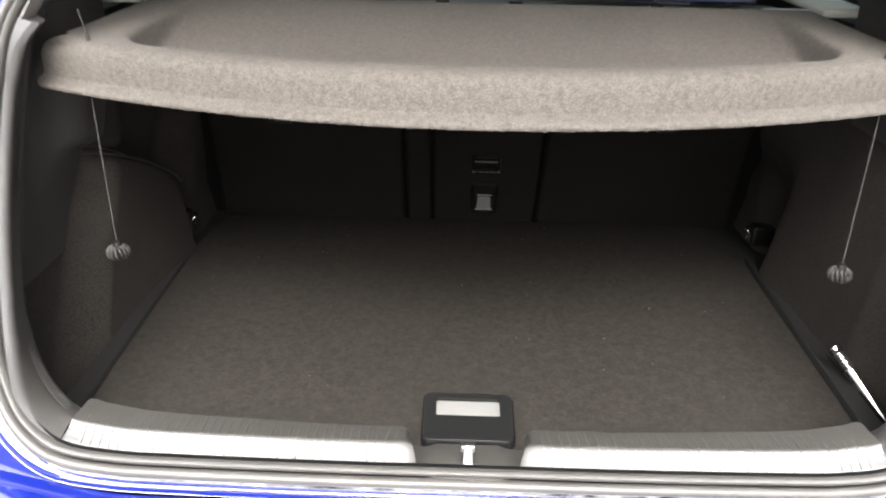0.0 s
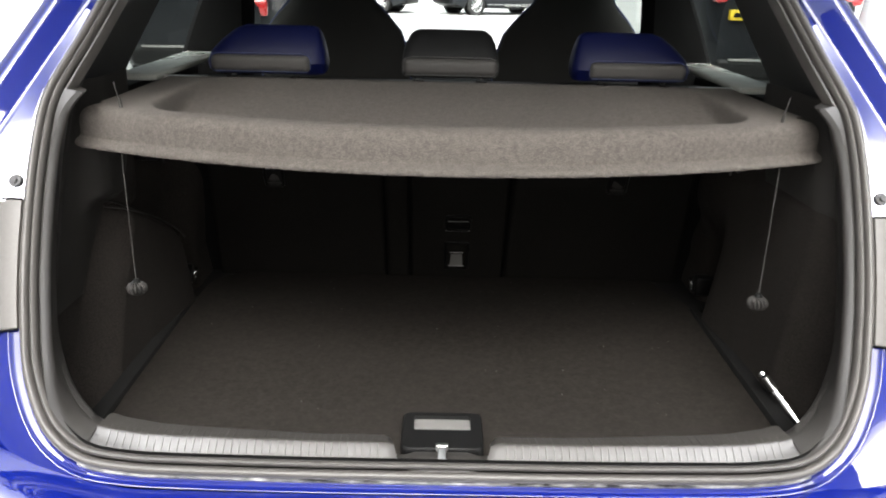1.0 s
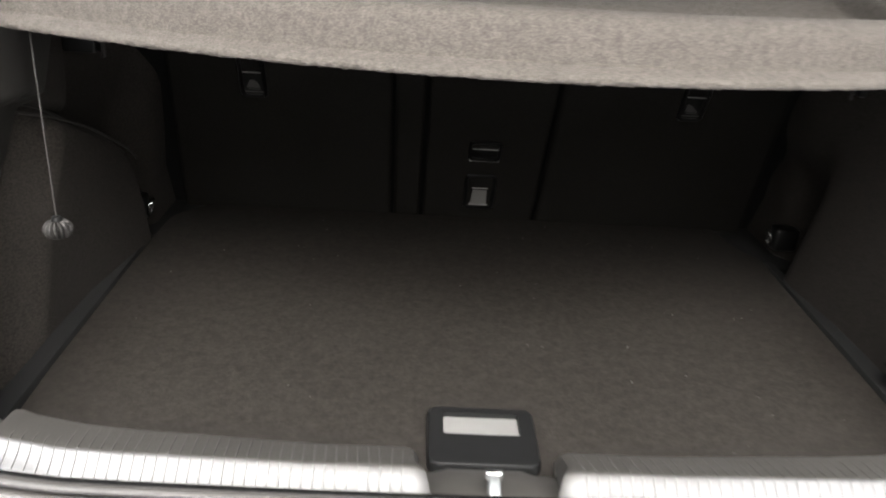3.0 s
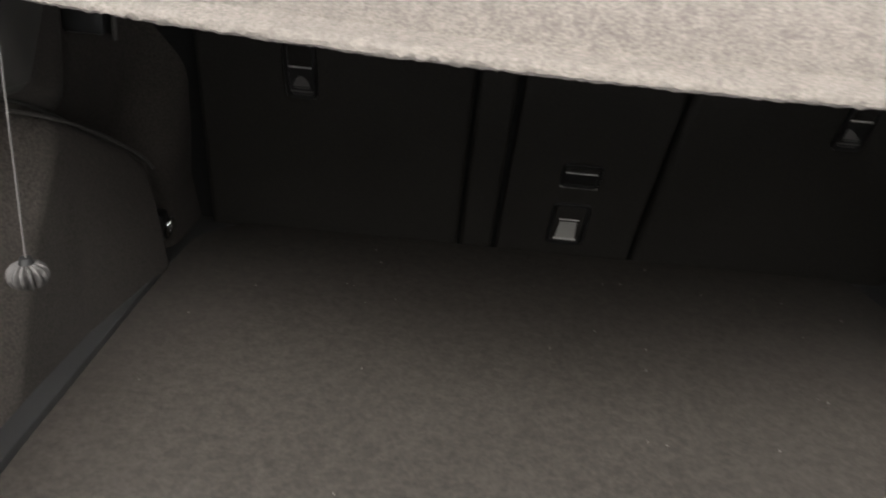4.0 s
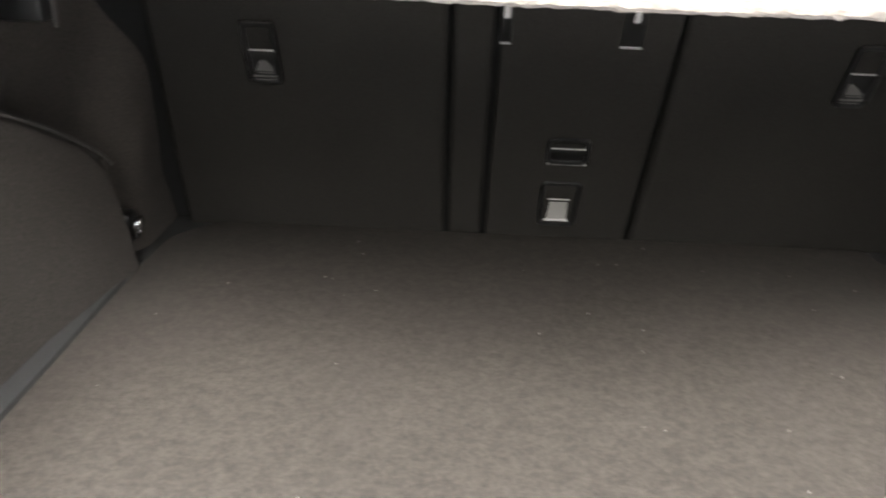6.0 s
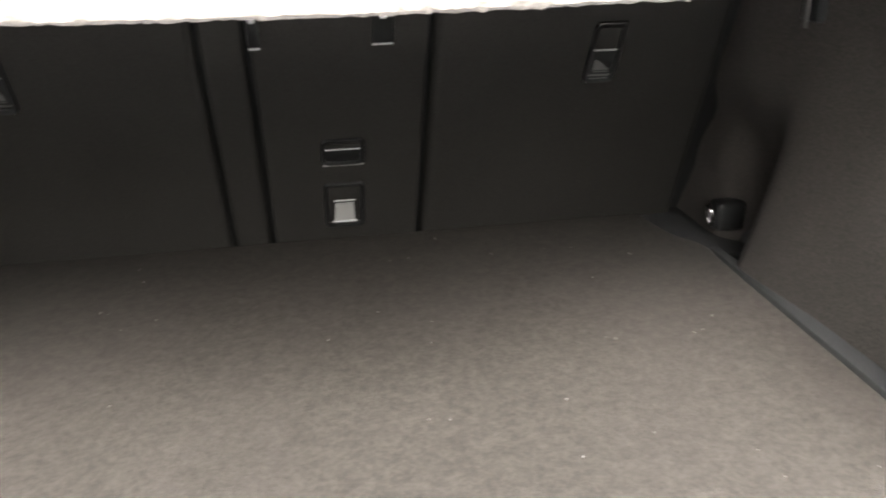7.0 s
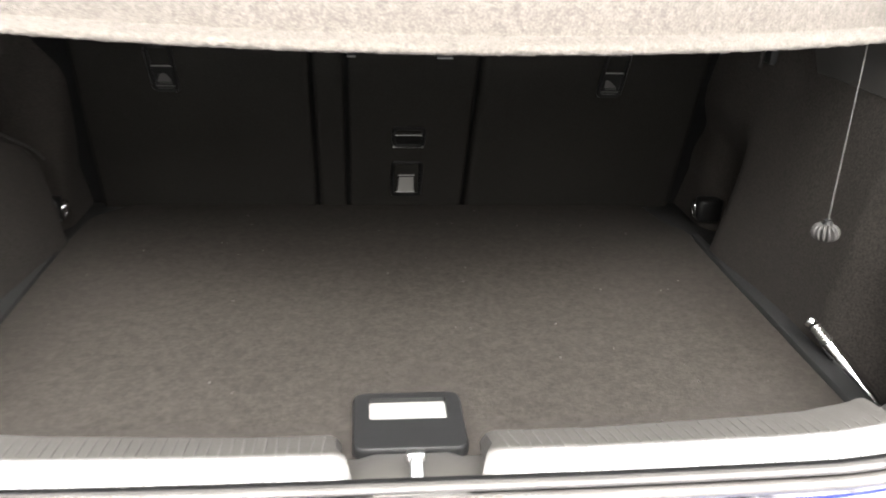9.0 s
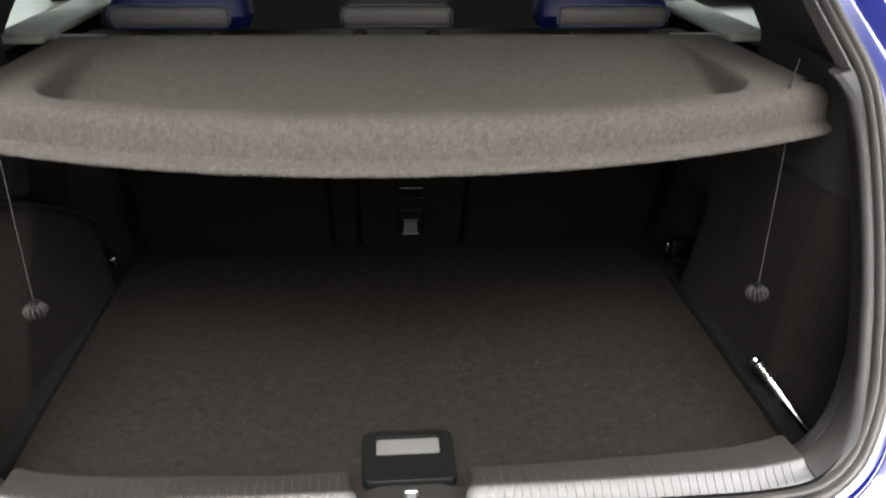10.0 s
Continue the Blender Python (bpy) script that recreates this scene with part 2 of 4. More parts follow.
def spline(keys, n):
    """Points evenly along a smooth curve through keys."""
    k = [Vector(p) for p in keys]
    fine = []
    for i in range(len(k) - 1):
        p0, p1, p2, p3 = k[max(i - 1, 0)], k[i], k[i + 1], k[min(i + 2, len(k) - 1)]
        for s in range(12):
            t = s / 12
            fine.append(0.5 * ((2 * p1) + (p2 - p0) * t + (2 * p0 - 5 * p1 + 4 * p2 - p3) * t * t + (3 * p1 - p0 - 3 * p2 + p3) * t ** 3))
    fine.append(k[-1])
    d = np.cumsum([0] + [(b - a).length for a, b in zip(fine, fine[1:])])
    xs = np.linspace(0, d[-1], n)
    arr = np.array(fine)
    return [Vector([float(np.interp(s, d, arr[:, c])) for c in range(arr.shape[1])]) for s in xs]


# ---- the boot's main measures ----
FLOOR = 0.62


def rake(z):
    """How far forward the plane of the tailgate opening lies at height z."""
    return float(np.interp(z, [0.3, 0.70, 1.19, 1.7], [-0.275, -0.03, 0.27, 0.78]))


def seat_y(z):
    return 0.938 - 0.49 * (z - 0.62)


# half of the opening's edge, from the middle of the sill up to the roof
HALF = [(0, 0.704), (0.2, 0.704), (0.40, 0.706), (0.458, 0.708), (0.513, 0.714), (0.547, 0.728), (0.577, 0.756), (0.604, 0.81), (0.617, 0.868),
        (0.626, 0.925), (0.632, 0.985), (0.636, 1.06), (0.635, 1.13), (0.630, 1.17), (0.620, 1.20), (0.597, 1.262), (0.569, 1.345), (0.53, 1.46), (0.48, 1.54), (0.40, 1.57), (0.2, 1.585), (0, 1.59)]
EDGE = spline([(x, rake(z), z) for x, z in HALF], 150)


def out_from(i):
    """At sample i of the opening's edge: the way outward in its plane, and the way to the rear."""
    t = (EDGE[min(i + 1, len(EDGE) - 1)] - EDGE[max(i - 1, 0)]).normalized()
    z = EDGE[i].z
    s = (rake(z + 0.01) - rake(z - 0.01)) / 0.02
    if abs(z - 1.19) < 0.05:
        s = float(np.interp(z, [1.14, 1.24], [0.612, 1.0]))
    rear = Vector((0, -1, s)).normalized()
    return t.cross(rear).normalized(), rear


def ring(profile, i0=0, i1=None, side=1):
    """Rows of points along the opening's edge from sample i0 to i1; profile gives (outward, rearward) offsets."""
    rows = []
    for i in range(i0, (i1 or len(EDGE) - 1) + 1):
        o, r = out_from(i)
        row = []
        for u, w, *deep in (profile(EDGE[i], i) if callable(profile) else profile):
            p = EDGE[i] + o * u + r * w + Vector((0, deep[0] if deep else 0, 0))
            row.append((side * p.x, p.y, p.z))
        rows.append(row)
    return rows


def whole_ring(profile, i1=None):
    """The same all round, over both halves."""
    right = ring(profile, 0, i1)
    left = ring(profile, 1, i1, -1)
    return left[::-1] + right


def at_height(z):
    return min(range(len(EDGE)), key=lambda i: abs(EDGE[i].z - z) + (10 if EDGE[i].x < 0.5 else 0))


JOINT = min(range(60), key=lambda i: abs(EDGE[i].x - 0.522))
TRIM_TOP = at_height(1.19)

# ---- ground ----
ground_bm = grid([[(x, y, 0) for x in (-400, -40, -12, 0, 12, 40, 400)] for y in (-400, -40, -12, 0, 12, 40, 400)])
tagged(part("ground", ground_bm, CONCRETE), "pale sunlit concrete forecourt under the cars", "ground", kind="structure")

# plain unseen walls behind and beside the camera, added to dim low sky light
WALL_RENDER = material("grey_wall_render", (0.30, 0.295, 0.285), 0.9, grain=0.1, grain_size=40, bump=0.3, bump_size=80, stain=0.12, stain_size=0.5)
tagged(part("unseen_wall_west", block(-6.4, -6.0, -9.0, -1.6, 0, 3.4, 0.02, 1), WALL_RENDER), "plain grey unseen wall added to darken side reflections", "wall", kind="structure")
tagged(part("unseen_wall_south", block(-34, 34, -9.4, -9.0, 0, 3.4, 0.02, 1), WALL_RENDER), "plain grey unseen wall added to block low sky light", "wall", kind="structure")

# ---- the car with the open boot ----
car = thing("hatchback_car", (0, 0, 0), "glossy blue hatchback car with its boot wide open", "car")

# sill trim with its ribs, in two runs either side of the latch recess
SILL = [(-0.021, 0.682), (-0.016, 0.6885), (-0.008, 0.6925), (0.003, 0.6996), (0.0115, 0.7052), (0.0145, 0.7063), (0.0172, 0.7056), (0.045, 0.6925), (0.080, 0.6757), (0.090, 0.6710), (0.0925, 0.664), (0.094, 0.60)]


SILL_END = EDGE[JOINT].x - 0.0012


def sill_rise(x):
    return float(np.interp(abs(x), [0, 0.2, 0.40, 0.458, 0.513, 0.53], [0, 0, 0.002, 0.004, 0.010, 0.014]))


def sill_run(side, front_end, back_end):
    def end_at(y):
        k = min(1, max(0, (y + 0.03) / 0.078))
        return front_end + (back_end - front_end) * k
    rows = []
    for s in np.linspace(0, 1, 60):
        row = []
        for y, z in SILL:
            x0 = SILL_END + out_from(JOINT)[0].x * (0.003 + float(np.interp(y, [0.021, 0.038, 0.056, 0.068], [-0.003, 0.005, 0.0135, 0.028])))
            x = side * (x0 + (end_at(y) - x0) * s)
            drop = 0.004 * max(0, (s - 0.985) / 0.015) ** 2
            row.append((x, y + sill_rise(x) * 0.6, z + sill_rise(x) + 0.010 * min(1, max(0, (abs(x) - 0.43) / 0.09)) * max(0, min(1, (0.006 - y) / 0.03)) + 0.017 * max(0, abs(x) - 0.2) * max(0, y) / 0.046 - drop))
        rows.append(row)
    rows.insert(0, [(x + side * 0.003, y, z - 0.05) for x, y, z in rows[0]])
    last = [(x - side * 0.006, y, 0.655) for x, y, z in rows[-1]]
    rows.append(last)
    trim = part("sill_trim", grid(rows), SILL_PLASTIC, car, "ribbed grey plastic sill trim")
    # moulded ribs across the top, coloured paler than the sill for their glint
    n = 36
    for i in range(n):
        x = side * (0.505 - i * (0.505 - back_end - 0.012) / (n - 1))
        y_end = -0.013 if abs(x) > front_end + 0.02 else 0.0
        crown, foot = [], []
        for y in np.linspace(0.084, y_end, 13):
            z = float(np.interp(y, [p[0] for p in SILL[:10]], [p[1] for p in SILL[:10]])) + sill_rise(x) + 0.017 * max(0, abs(x) - 0.2) * max(0, y) / 0.046 + 0.010 * min(1, max(0, (abs(x) - 0.43) / 0.09)) * max(0, min(1, (0.006 - y) / 0.03))
            crown.append((x * (1 + 0.5 * max(0, y - 0.01) * (1 if abs(x) > back_end + 0.03 else 0)), y + sill_rise(x) * 0.6, z + 0.0012))
            foot.append(z)
        sides = [[(px + dx, py, f - 0.0003) for (px, py, pz), f in zip(crown, foot)] for dx in (-0.0013, 0.0013)]
        tops = [[(px + dx, py, pz) for px, py, pz in crown] for dx in (-0.0006, 0.0006)]
        part("rib", grid([sides[0], *tops, sides[1]]), RIB, trim, smooth=False)


sill_run(-1, 0.064, 0.090)
sill_run(1, 0.053, 0.080)
plate_bm = grid([[(x, y, z - 0.006 * (abs(x + 0.005) > 0.06)) for x in np.linspace(-0.1, 0.09, 12)] for y, z in ((-0.034, 0.680), (-0.03, 0.689), (-0.01, 0.688), (0.05, 0.664), (0.10, 0.634), (0.102, 0.60))])
part("latch_recess", plate_bm, SILL_PLASTIC, car, "grey plastic recess for the boot latch")
bm = block(-0.0125, 0.0005, -0.0195, 0.0195, -0.003, 0.003, 0.0025, 3, None, Matrix.Translation((0, -0.002, 0.6955)) @ Matrix.Rotation(radians(20), 4, "X"))
block(-0.0155, 0.0035, 0.010, 0.019, 0.694, 0.7045, 0.0025, 3, bm)
block(-0.012, 0.0, 0.004, 0.014, 0.672, 0.70, 0.002, 2, bm)
part("latch_striker", bm, SATIN, car, "chrome boot latch striker loop")

# corner trims, from the sill joints up to the pillars
CORNER = [(-0.001, -0.001), (-0.0045, 0.0012), (-0.0085, 0, 0.0025), (-0.0122, 0, 0.007), (-0.0136, 0, 0.013), (-0.0128, 0, 0.020), (-0.0085, 0, 0.036), (-0.0045, 0, 0.051), (0.0, 0, 0.068), (0.004, 0, 0.086), (0.016, 0, 0.098)]


LOW = [0.022, 0.0215, 0.0204, 0.0145, 0.0109, 0.0086, -0.0018, -0.0005, 0.0061, 0.0141, 0.022]


def reveal(z):
    """The trim is deep at the sill and shallow up the sides."""
    return float(np.interp(z, [0.745, 0.84], [1.0, 0.8]))


def corner(points, low):
    """The trim's section, turning into that of the sill at their joint."""
    def section(p, i):
        k = float(np.interp(p.z, [0.715, 0.735, 0.81], [0.0, 0.45, 1.0]))
        flare = float(np.interp(p.z, [1.11, 1.155, 1.19], [0.0, 0.005, 0.019]))
        return [((u - flare * (u < -0.004 and sum(deep) < 0.04)) * k + v * (1 - k), w, *(d * reveal(p.z) for d in deep)) for (u, w, *deep), v in zip(points, low)]
    return section


for side in (-1, 1):
    rows = ring(corner(CORNER, LOW), JOINT, TRIM_TOP, side)
    # a tongue that runs on under the sill trim
    rows = [[(x - side * 0.012, y, z - 0.005) for x, y, z in rows[0]], [(x, y, z - 0.0025) for x, y, z in rows[0]]] + rows
    bm = grid(rows)
    bm.verts.ensure_lookup_table()
    bm.faces.new(list(bm.verts)[-len(CORNER):])
    bm.faces.new(list(bm.verts)[:len(CORNER)])
    corner_trim = part("corner_trim", bm, CORNER_PLASTIC, car, "grey grained plastic trim round the boot opening")
    for u, v, deep in ((-0.0041, 0.0001, 0.053), (-0.0020, 0.0032, 0.061), (0.0001, 0.0063, 0.069), (0.0019, 0.0099, 0.077)):
        pts = [r[0] for r in ring(corner([(u, 0, deep)], [v]), JOINT + 1, at_height(0.79), side)]
        part("rib", tube(pts, [0.0003] + [0.0006] * (len(pts) - 5) + [0.0005, 0.0004, 0.0003, 0.0002], 6), PLASTIC, corner_trim)
    part("pillar_edge_trim", grid(ring([(-0.002, -0.001), (-0.004, 0.0015), (-0.0065, 0.001), (-0.008, -0.005), (-0.008, -0.02)], TRIM_TOP, 140, side)), RUBBER, car, "grey rubber edging of the rear pillar")

# rubber seal: a dark groove, the bulb, a second groove and the outer lip
part("seal_groove", grid(whole_ring([(-0.002, -0.006), (0.002, -0.010), (0.030, -0.010)])), GAP, car, "dark groove behind the seal")


def bulb(u0, u1, h):
    return [(u0 + (u1 - u0) * (0.5 - 0.5 * math.cos(a)), -0.008 + (h + 0.008) * math.sin(a) ** 0.8) for a in np.linspace(0, math.pi, 9)]


part("rubber_seal", grid(whole_ring(bulb(0.0030, 0.0135, 0.0055))), RUBBER, car, "grey-brown rubber seal round the boot opening")
part("outer_seal_lip", grid(whole_ring(bulb(0.0155, 0.0300, 0.0045))), RUBBER, car, "outer lip of the rubber boot seal")


# painted body round the opening
def crease(p, o):
    """Where the jamb meets the pillar's return: a straight line up the pillar, met outward from the point p."""
    k = min(0.5, o.z / max(o.x, 0.1))
    z = (p.z + k * (0.628 + 0.48 * 1.308 - p.x)) / (1 + 0.48 * k)
    return Vector((0.628 + 0.48 * (1.308 - z), 0.392 - 0.876 * (1.308 - z), z))


UP_PILLAR = Vector((-0.48, 0.876, 1.0)).normalized()
PILLAR_REAR = Vector((0, -1, 0.9)) - UP_PILLAR * UP_PILLAR.dot(Vector((0, -1, 0.9)))
PILLAR_REAR.normalize()
PILLAR_OUT = UP_PILLAR.cross(PILLAR_REAR).normalized()


def low_lip(z, side):
    """How far the panel turns up towards the bumper, low at the corners."""
    return (1.0 if side > 0 else 0.15) * float(np.interp(z, [0.70, 0.73, 0.80], [1.0, 1.0, 0.0]))


# the pillar's skin: a return rising to a narrow crest, then a side that turns away
PILLAR_SKIN = [(-0.004, 0.0006), (0.0, 0.0), (0.003, 0.0006), (0.008, 0.0026), (0.030, 0.0130), (0.0355, 0.0153), (0.039, 0.0160), (0.043, 0.0157), (0.0458, 0.0142), (0.047, 0.0126), (0.049, 0.0118), (0.060, 0.0050), (0.075, -0.0065), (0.088, -0.020), (0.096, -0.034)]
I_LAMP0, I_LAMP1, I_TOP = at_height(0.862), at_height(1.035), at_height(1.5)
for side in (-1, 1):
    jamb_rows, skin_rows = [], []
    for i in range(I_LAMP1, I_TOP + 1):
        o, r = out_from(i)
        base = EDGE[i] + o * 0.033 - r * 0.005
        line = crease(base, o)
        row = [EDGE[i] + o * 0.029 - r * 0.012, EDGE[i] + o * 0.0305 - r * 0.006] + [base.lerp(line, k) for k in (0, 0.1, 0.3, 0.5, 0.7, 0.9, 0.99)]
        jamb_rows.append([(side * p.x, p.y, p.z) for p in row])
        row = [line + PILLAR_OUT * u + PILLAR_REAR * w for u, w in PILLAR_SKIN]
        row += [row[-1] + Vector((0.004, 0.02, -0.01)), row[-1] + Vector((0.01, 0.4, 0.0))]
        skin_rows.append([(side * p.x, p.y, p.z) for p in row])
    part("door_jamb", grid(jamb_rows), PAINT, car, "glossy blue painted jamb beside the seal")
    part("rear_pillar", grid(skin_rows), PAINT, car, "glossy blue painted rear pillar")
    lamp = part("tail_lamp", grid(ring([(0.030, -0.03), (0.031, -0.008), (0.034, -0.003), (0.06, 0.002), (0.10, 0.0), (0.15, -0.02), (0.20, -0.06), (0.235, -0.12), (0.24, -0.3)], I_LAMP0, I_LAMP1, side)), LAMP, car, "smoked grey tail lamp unit")
    seam = [r[0] for r in ring([(0.093, 0.0018)], I_LAMP0, I_LAMP1, side)]
    part("lamp_seam", tube(seam, 0.0016, 6), GAP, lamp)
    for i in (I_LAMP0, I_LAMP1):
        part("lamp_gap", tube(ring([(0.033, -0.004), (0.06, 0.001), (0.10, -0.001), (0.15, -0.021), (0.20, -0.061)], i, i, side)[0], 0.0022, 6), GAP, lamp)
    part("quarter_panel", grid(ring(lambda p, i: [(u, w - (0.0 if side > 0 else 1.2 * max(0.0, u - 0.052) ** 1.5)) for u, w in [(0.029, -0.016), (0.033, -0.0125), (0.041, -0.0105), (0.0462, -0.0062), (0.0472, -0.0048), (0.0482, -0.0045), (0.0492, -0.0058), (0.052, -0.0065), (0.07, -0.008 + 0.014 * low_lip(p.z, side)), (0.10, -0.012 + 0.034 * low_lip(p.z, side)), (0.15, -0.035 + 0.03 * low_lip(p.z, side)), (0.20, -0.08), (0.24, -0.16), (0.245, -0.4)]], JOINT - 1, I_LAMP0, side)), PAINT, car, "glossy blue rear quarter panel")
    # fixing bolt and bracket over the lamp
    i = at_height(1.055)
    c = Vector(ring([(0.045, -0.002)], i, i, side)[0][0])
    o, r = out_from(i)
    bm = bmesh.new()
    turn = r.to_track_quat("Z", "Y").to_matrix().to_4x4()
    bmesh.ops.create_cone(bm, cap_ends=True, segments=20, radius1=0.0115, radius2=0.0095, depth=0.006, matrix=Matrix.Translation(c) @ turn)
    bmesh.ops.create_cone(bm, cap_ends=True, segments=16, radius1=0.0045, radius2=0.004, depth=0.004, matrix=Matrix.Translation(c + r * 0.0045) @ turn)
    part("rubber_stop", bm, material("grey_rubber_stop", (0.03, 0.03, 0.03), 0.5, grain=0.1, stain=0.1), car, "round dark grey rubber stop")

# lower body and bumper
part("rear_panel", grid(whole_ring([(0.029, -0.016), (0.033, -0.0125), (0.041, -0.0105), (0.0462, -0.0062), (0.0472, -0.0048), (0.0482, -0.0045), (0.0490, -0.0055), (0.0496, -0.02)], JOINT)), PAINT, car, "narrow blue painted panel under the seal")
rows = []
BUMP = [(0.0, -0.01), (0.0, 0.001), (0.0005, 0.0029), (0.0014, 0.0039), (0.0026, 0.0042), (0.012, 0.0042), (0.04, 0.0036), (0.07, 0.0018), (0.083, 0.0), (0.088, -0.0022), (0.093, -0.0063), (0.11, -0.0215), (0.13, -0.0415), (0.145, -0.059), (0.155, -0.082), (0.16, -0.14), (0.155, -0.24), (0.12, -0.34), (0.0, -0.38)]
for x in np.linspace(-0.9, 0.9, 73):
    y0 = -0.0512 + 0.34 * max(0, abs(x) - 0.42) ** 1.6 + 0.02 * x * x
    z0 = 0.6566 + 0.42 * max(0, abs(x) - 0.45) ** 1.5
    k = 1 - 0.5 * max(0, abs(x) - 0.6) / 0.3
    wrap = 1.2 * max(0, abs(x) - 0.7) ** 2
    rows.append([(x, y0 + wrap - d * k, z0 + h * (1 + max(0, abs(x) - 0.45) * 0.4)) for d, h in BUMP])
# lip under the seal: grime and broken reflections, both painted as mottled colour
part("glinting_lip", grid(whole_ring([(0.0290, -0.0085), (0.0305, -0.0072), (0.0335, -0.0082), (0.0350, -0.0110)], JOINT)), GRIME_GLINT, car, "grimy lip with painted reflections under the rubber seal")
bumper = part("bumper", grid(rows), PAINT, car, "glossy blue rear bumper")
# small curved scuff in the paint
part("scuff", tube([(0.052 + 0.006 * math.cos(a), -0.092 + 0.004 * math.sin(a), 0.6603) for a in np.linspace(math.pi * 1.05, math.pi * 1.95, 9)], [0.0002] + [0.0004] * 7 + [0.0002], 6), LINE, bumper, "pale scuff in the blue paint")

# outer sides, roof, floor pan, bonnet and glass
for side in (-1, 1):
    rows = []
    for y in np.linspace(0.33, 4.05, 40):
        arch = max(0, 0.36 ** 2 - (y - 0.86) ** 2, 0.36 ** 2 - (y - 3.48) ** 2)
        low = max(0.2, 0.32 + math.sqrt(arch)) if arch else 0.2
        rows.append([(side * 0.80, y, low + 0.0), (side * 0.885, y, low + 0.01), (side * 0.895, y, 0.7), (side * 0.885, y, 0.85), (side * 0.85, y, 0.98 - 0.14 * max(0, y - 2.9)), (side * 0.80, y, 1.02 - 0.16 * max(0, y - 2.8))])
    part("body_side", grid(rows), PAINT, car, "blue body side")
    part("roof_rail", tube([(side * 0.60, 0.72, 1.46), (side * 0.60, 1.3, 1.50), (side * 0.60, 2.1, 1.47), (side * 0.66, 2.9, 1.15), (side * 0.72, 3.2, 1.02)], 0.045, 10), PILLAR, car)
    part("side_window", grid([[(side * 0.80, y, 1.02), (side * 0.76, y, 1.2), (side * 0.64, y, 1.46)] for y in np.linspace(0.62, 2.8, 12)]), GLASS, car, "tinted side window").visible_shadow = False
    part("belt_trim", block(side * 0.74 - 0.05, side * 0.74 + 0.05, 0.60, 3.1, 0.62, 1.135, 0.02), PILLAR, car, "dark inner door and side trim")
    rows = []
    for z, x0, x1 in ((1.08, 0.56, 0.765), (1.15, 0.555, 0.735), (1.24, 0.55, 0.70), (1.33, 0.545, 0.66), (1.42, 0.535, 0.625), (1.49, 0.53, 0.60)):
        rows.append([(side * x, y, z) for x, y in ((x0, 1.25), (x0 + 0.012, 1.225), (x1 - 0.015, 1.22), (x1, 1.24), (x1 - 0.005, 1.36), (x0 + 0.02, 1.37), (x0, 1.33))])
    part("belt_pillar", grid(rows, close_v=True), GAP, car, "dark centre pillar")
    part("window_ledge", block(side * 0.655 - 0.045, side * 0.655 + 0.045, 0.66, 1.15, 1.149, 1.163, 0.005, 3), LEDGE, car, "pale glossy ledge under the side window")
    # inner trim of the rear pillar
    a = spline([(0.632, 0.262, 1.170), (0.622, 0.275, 1.195), (0.56, 0.428, 1.344), (0.50, 0.58, 1.48)], 14)
    b = spline([(0.672, 0.62, 1.10), (0.688, 0.70, 1.165), (0.672, 0.74, 1.216), (0.602, 0.76, 1.344), (0.53, 0.77, 1.48)], 14)
    rows = []
    for p, q in zip(a, b):
        rows.append([(side * (p.x + (q.x - p.x) * s + 0.012 * math.sin(math.pi * s)), p.y + (q.y - p.y) * s, p.z + (q.z - p.z) * s) for s in np.linspace(0, 1, 10)])
    part("rear_pillar_trim", grid(rows), PILLAR_FABRIC, car, "dark fabric-grained inner pillar trim")
part("roof", grid([[(x, y, 1.50 + 0.04 * (1 - (x / 0.62) ** 2) - 0.03 * ((y - 1.4) / 0.9) ** 2) for x in np.linspace(-0.62, 0.62, 12)] for y in np.linspace(0.66, 2.2, 12)]), PILLAR, car, "dark roof lining")
part("windscreen", grid([[(x, y, z) for x in np.linspace(-0.66, 0.66, 8)] for y, z in ((2.15, 1.48), (2.5, 1.32), (2.85, 1.15), (3.12, 1.02))]), SCREEN, car, "clear windscreen").visible_shadow = False
part("bonnet", grid([[(x, y, z - 0.10 * (x / 0.8) ** 2) for x in np.linspace(-0.8, 0.8, 12)] for y, z in ((3.1, 1.0), (3.5, 0.96), (3.9, 0.86), (4.1, 0.7), (4.15, 0.4))]), PAINT, car, "blue bonnet")
part("roof_skin", grid([[(x, y, 1.535 + 0.04 * (1 - (x / 0.66) ** 2) - 0.03 * ((y - 1.4) / 0.9) ** 2) for x in np.linspace(-0.66, 0.66, 12)] for y in np.linspace(0.64, 2.2, 12)]), PAINT, car, "glossy blue roof")
part("front_bumper", block(-0.86, 0.86, 3.95, 4.22, 0.22, 0.72, 0.09, 4), PAINT, car, "glossy blue front bumper")
part("floor_pan", block(-0.8, 0.8, 0.0, 4.0, 0.18, 0.30, 0.02), BLACK, car)
part("boot_tub", grid([[(-0.74, -0.02, 0.66), (-0.74, 0.0, 0.515), (0.74, 0.0, 0.515), (0.74, -0.02, 0.66)], [(-0.74, 0.95, 0.66), (-0.74, 0.95, 0.515), (0.74, 0.95, 0.515), (0.74, 0.95, 0.66)]]), LINING, car, smooth=False)
part("dashboard", grid([[(x, y, z) for x in np.linspace(-0.7, 0.7, 10)] for y, z in ((2.35, 0.6), (2.3, 0.9), (2.36, 1.0), (2.5, 1.03), (3.1, 1.0))]), BLACK, car, "black dashboard")
wheel_bm = tube([(0.40 + 0.18 * math.cos(a), 2.05 - 0.07 * math.sin(a), 0.95 + 0.17 * math.sin(a)) for a in np.linspace(0, 2 * math.pi, 33)], 0.014, 8, cap=False)
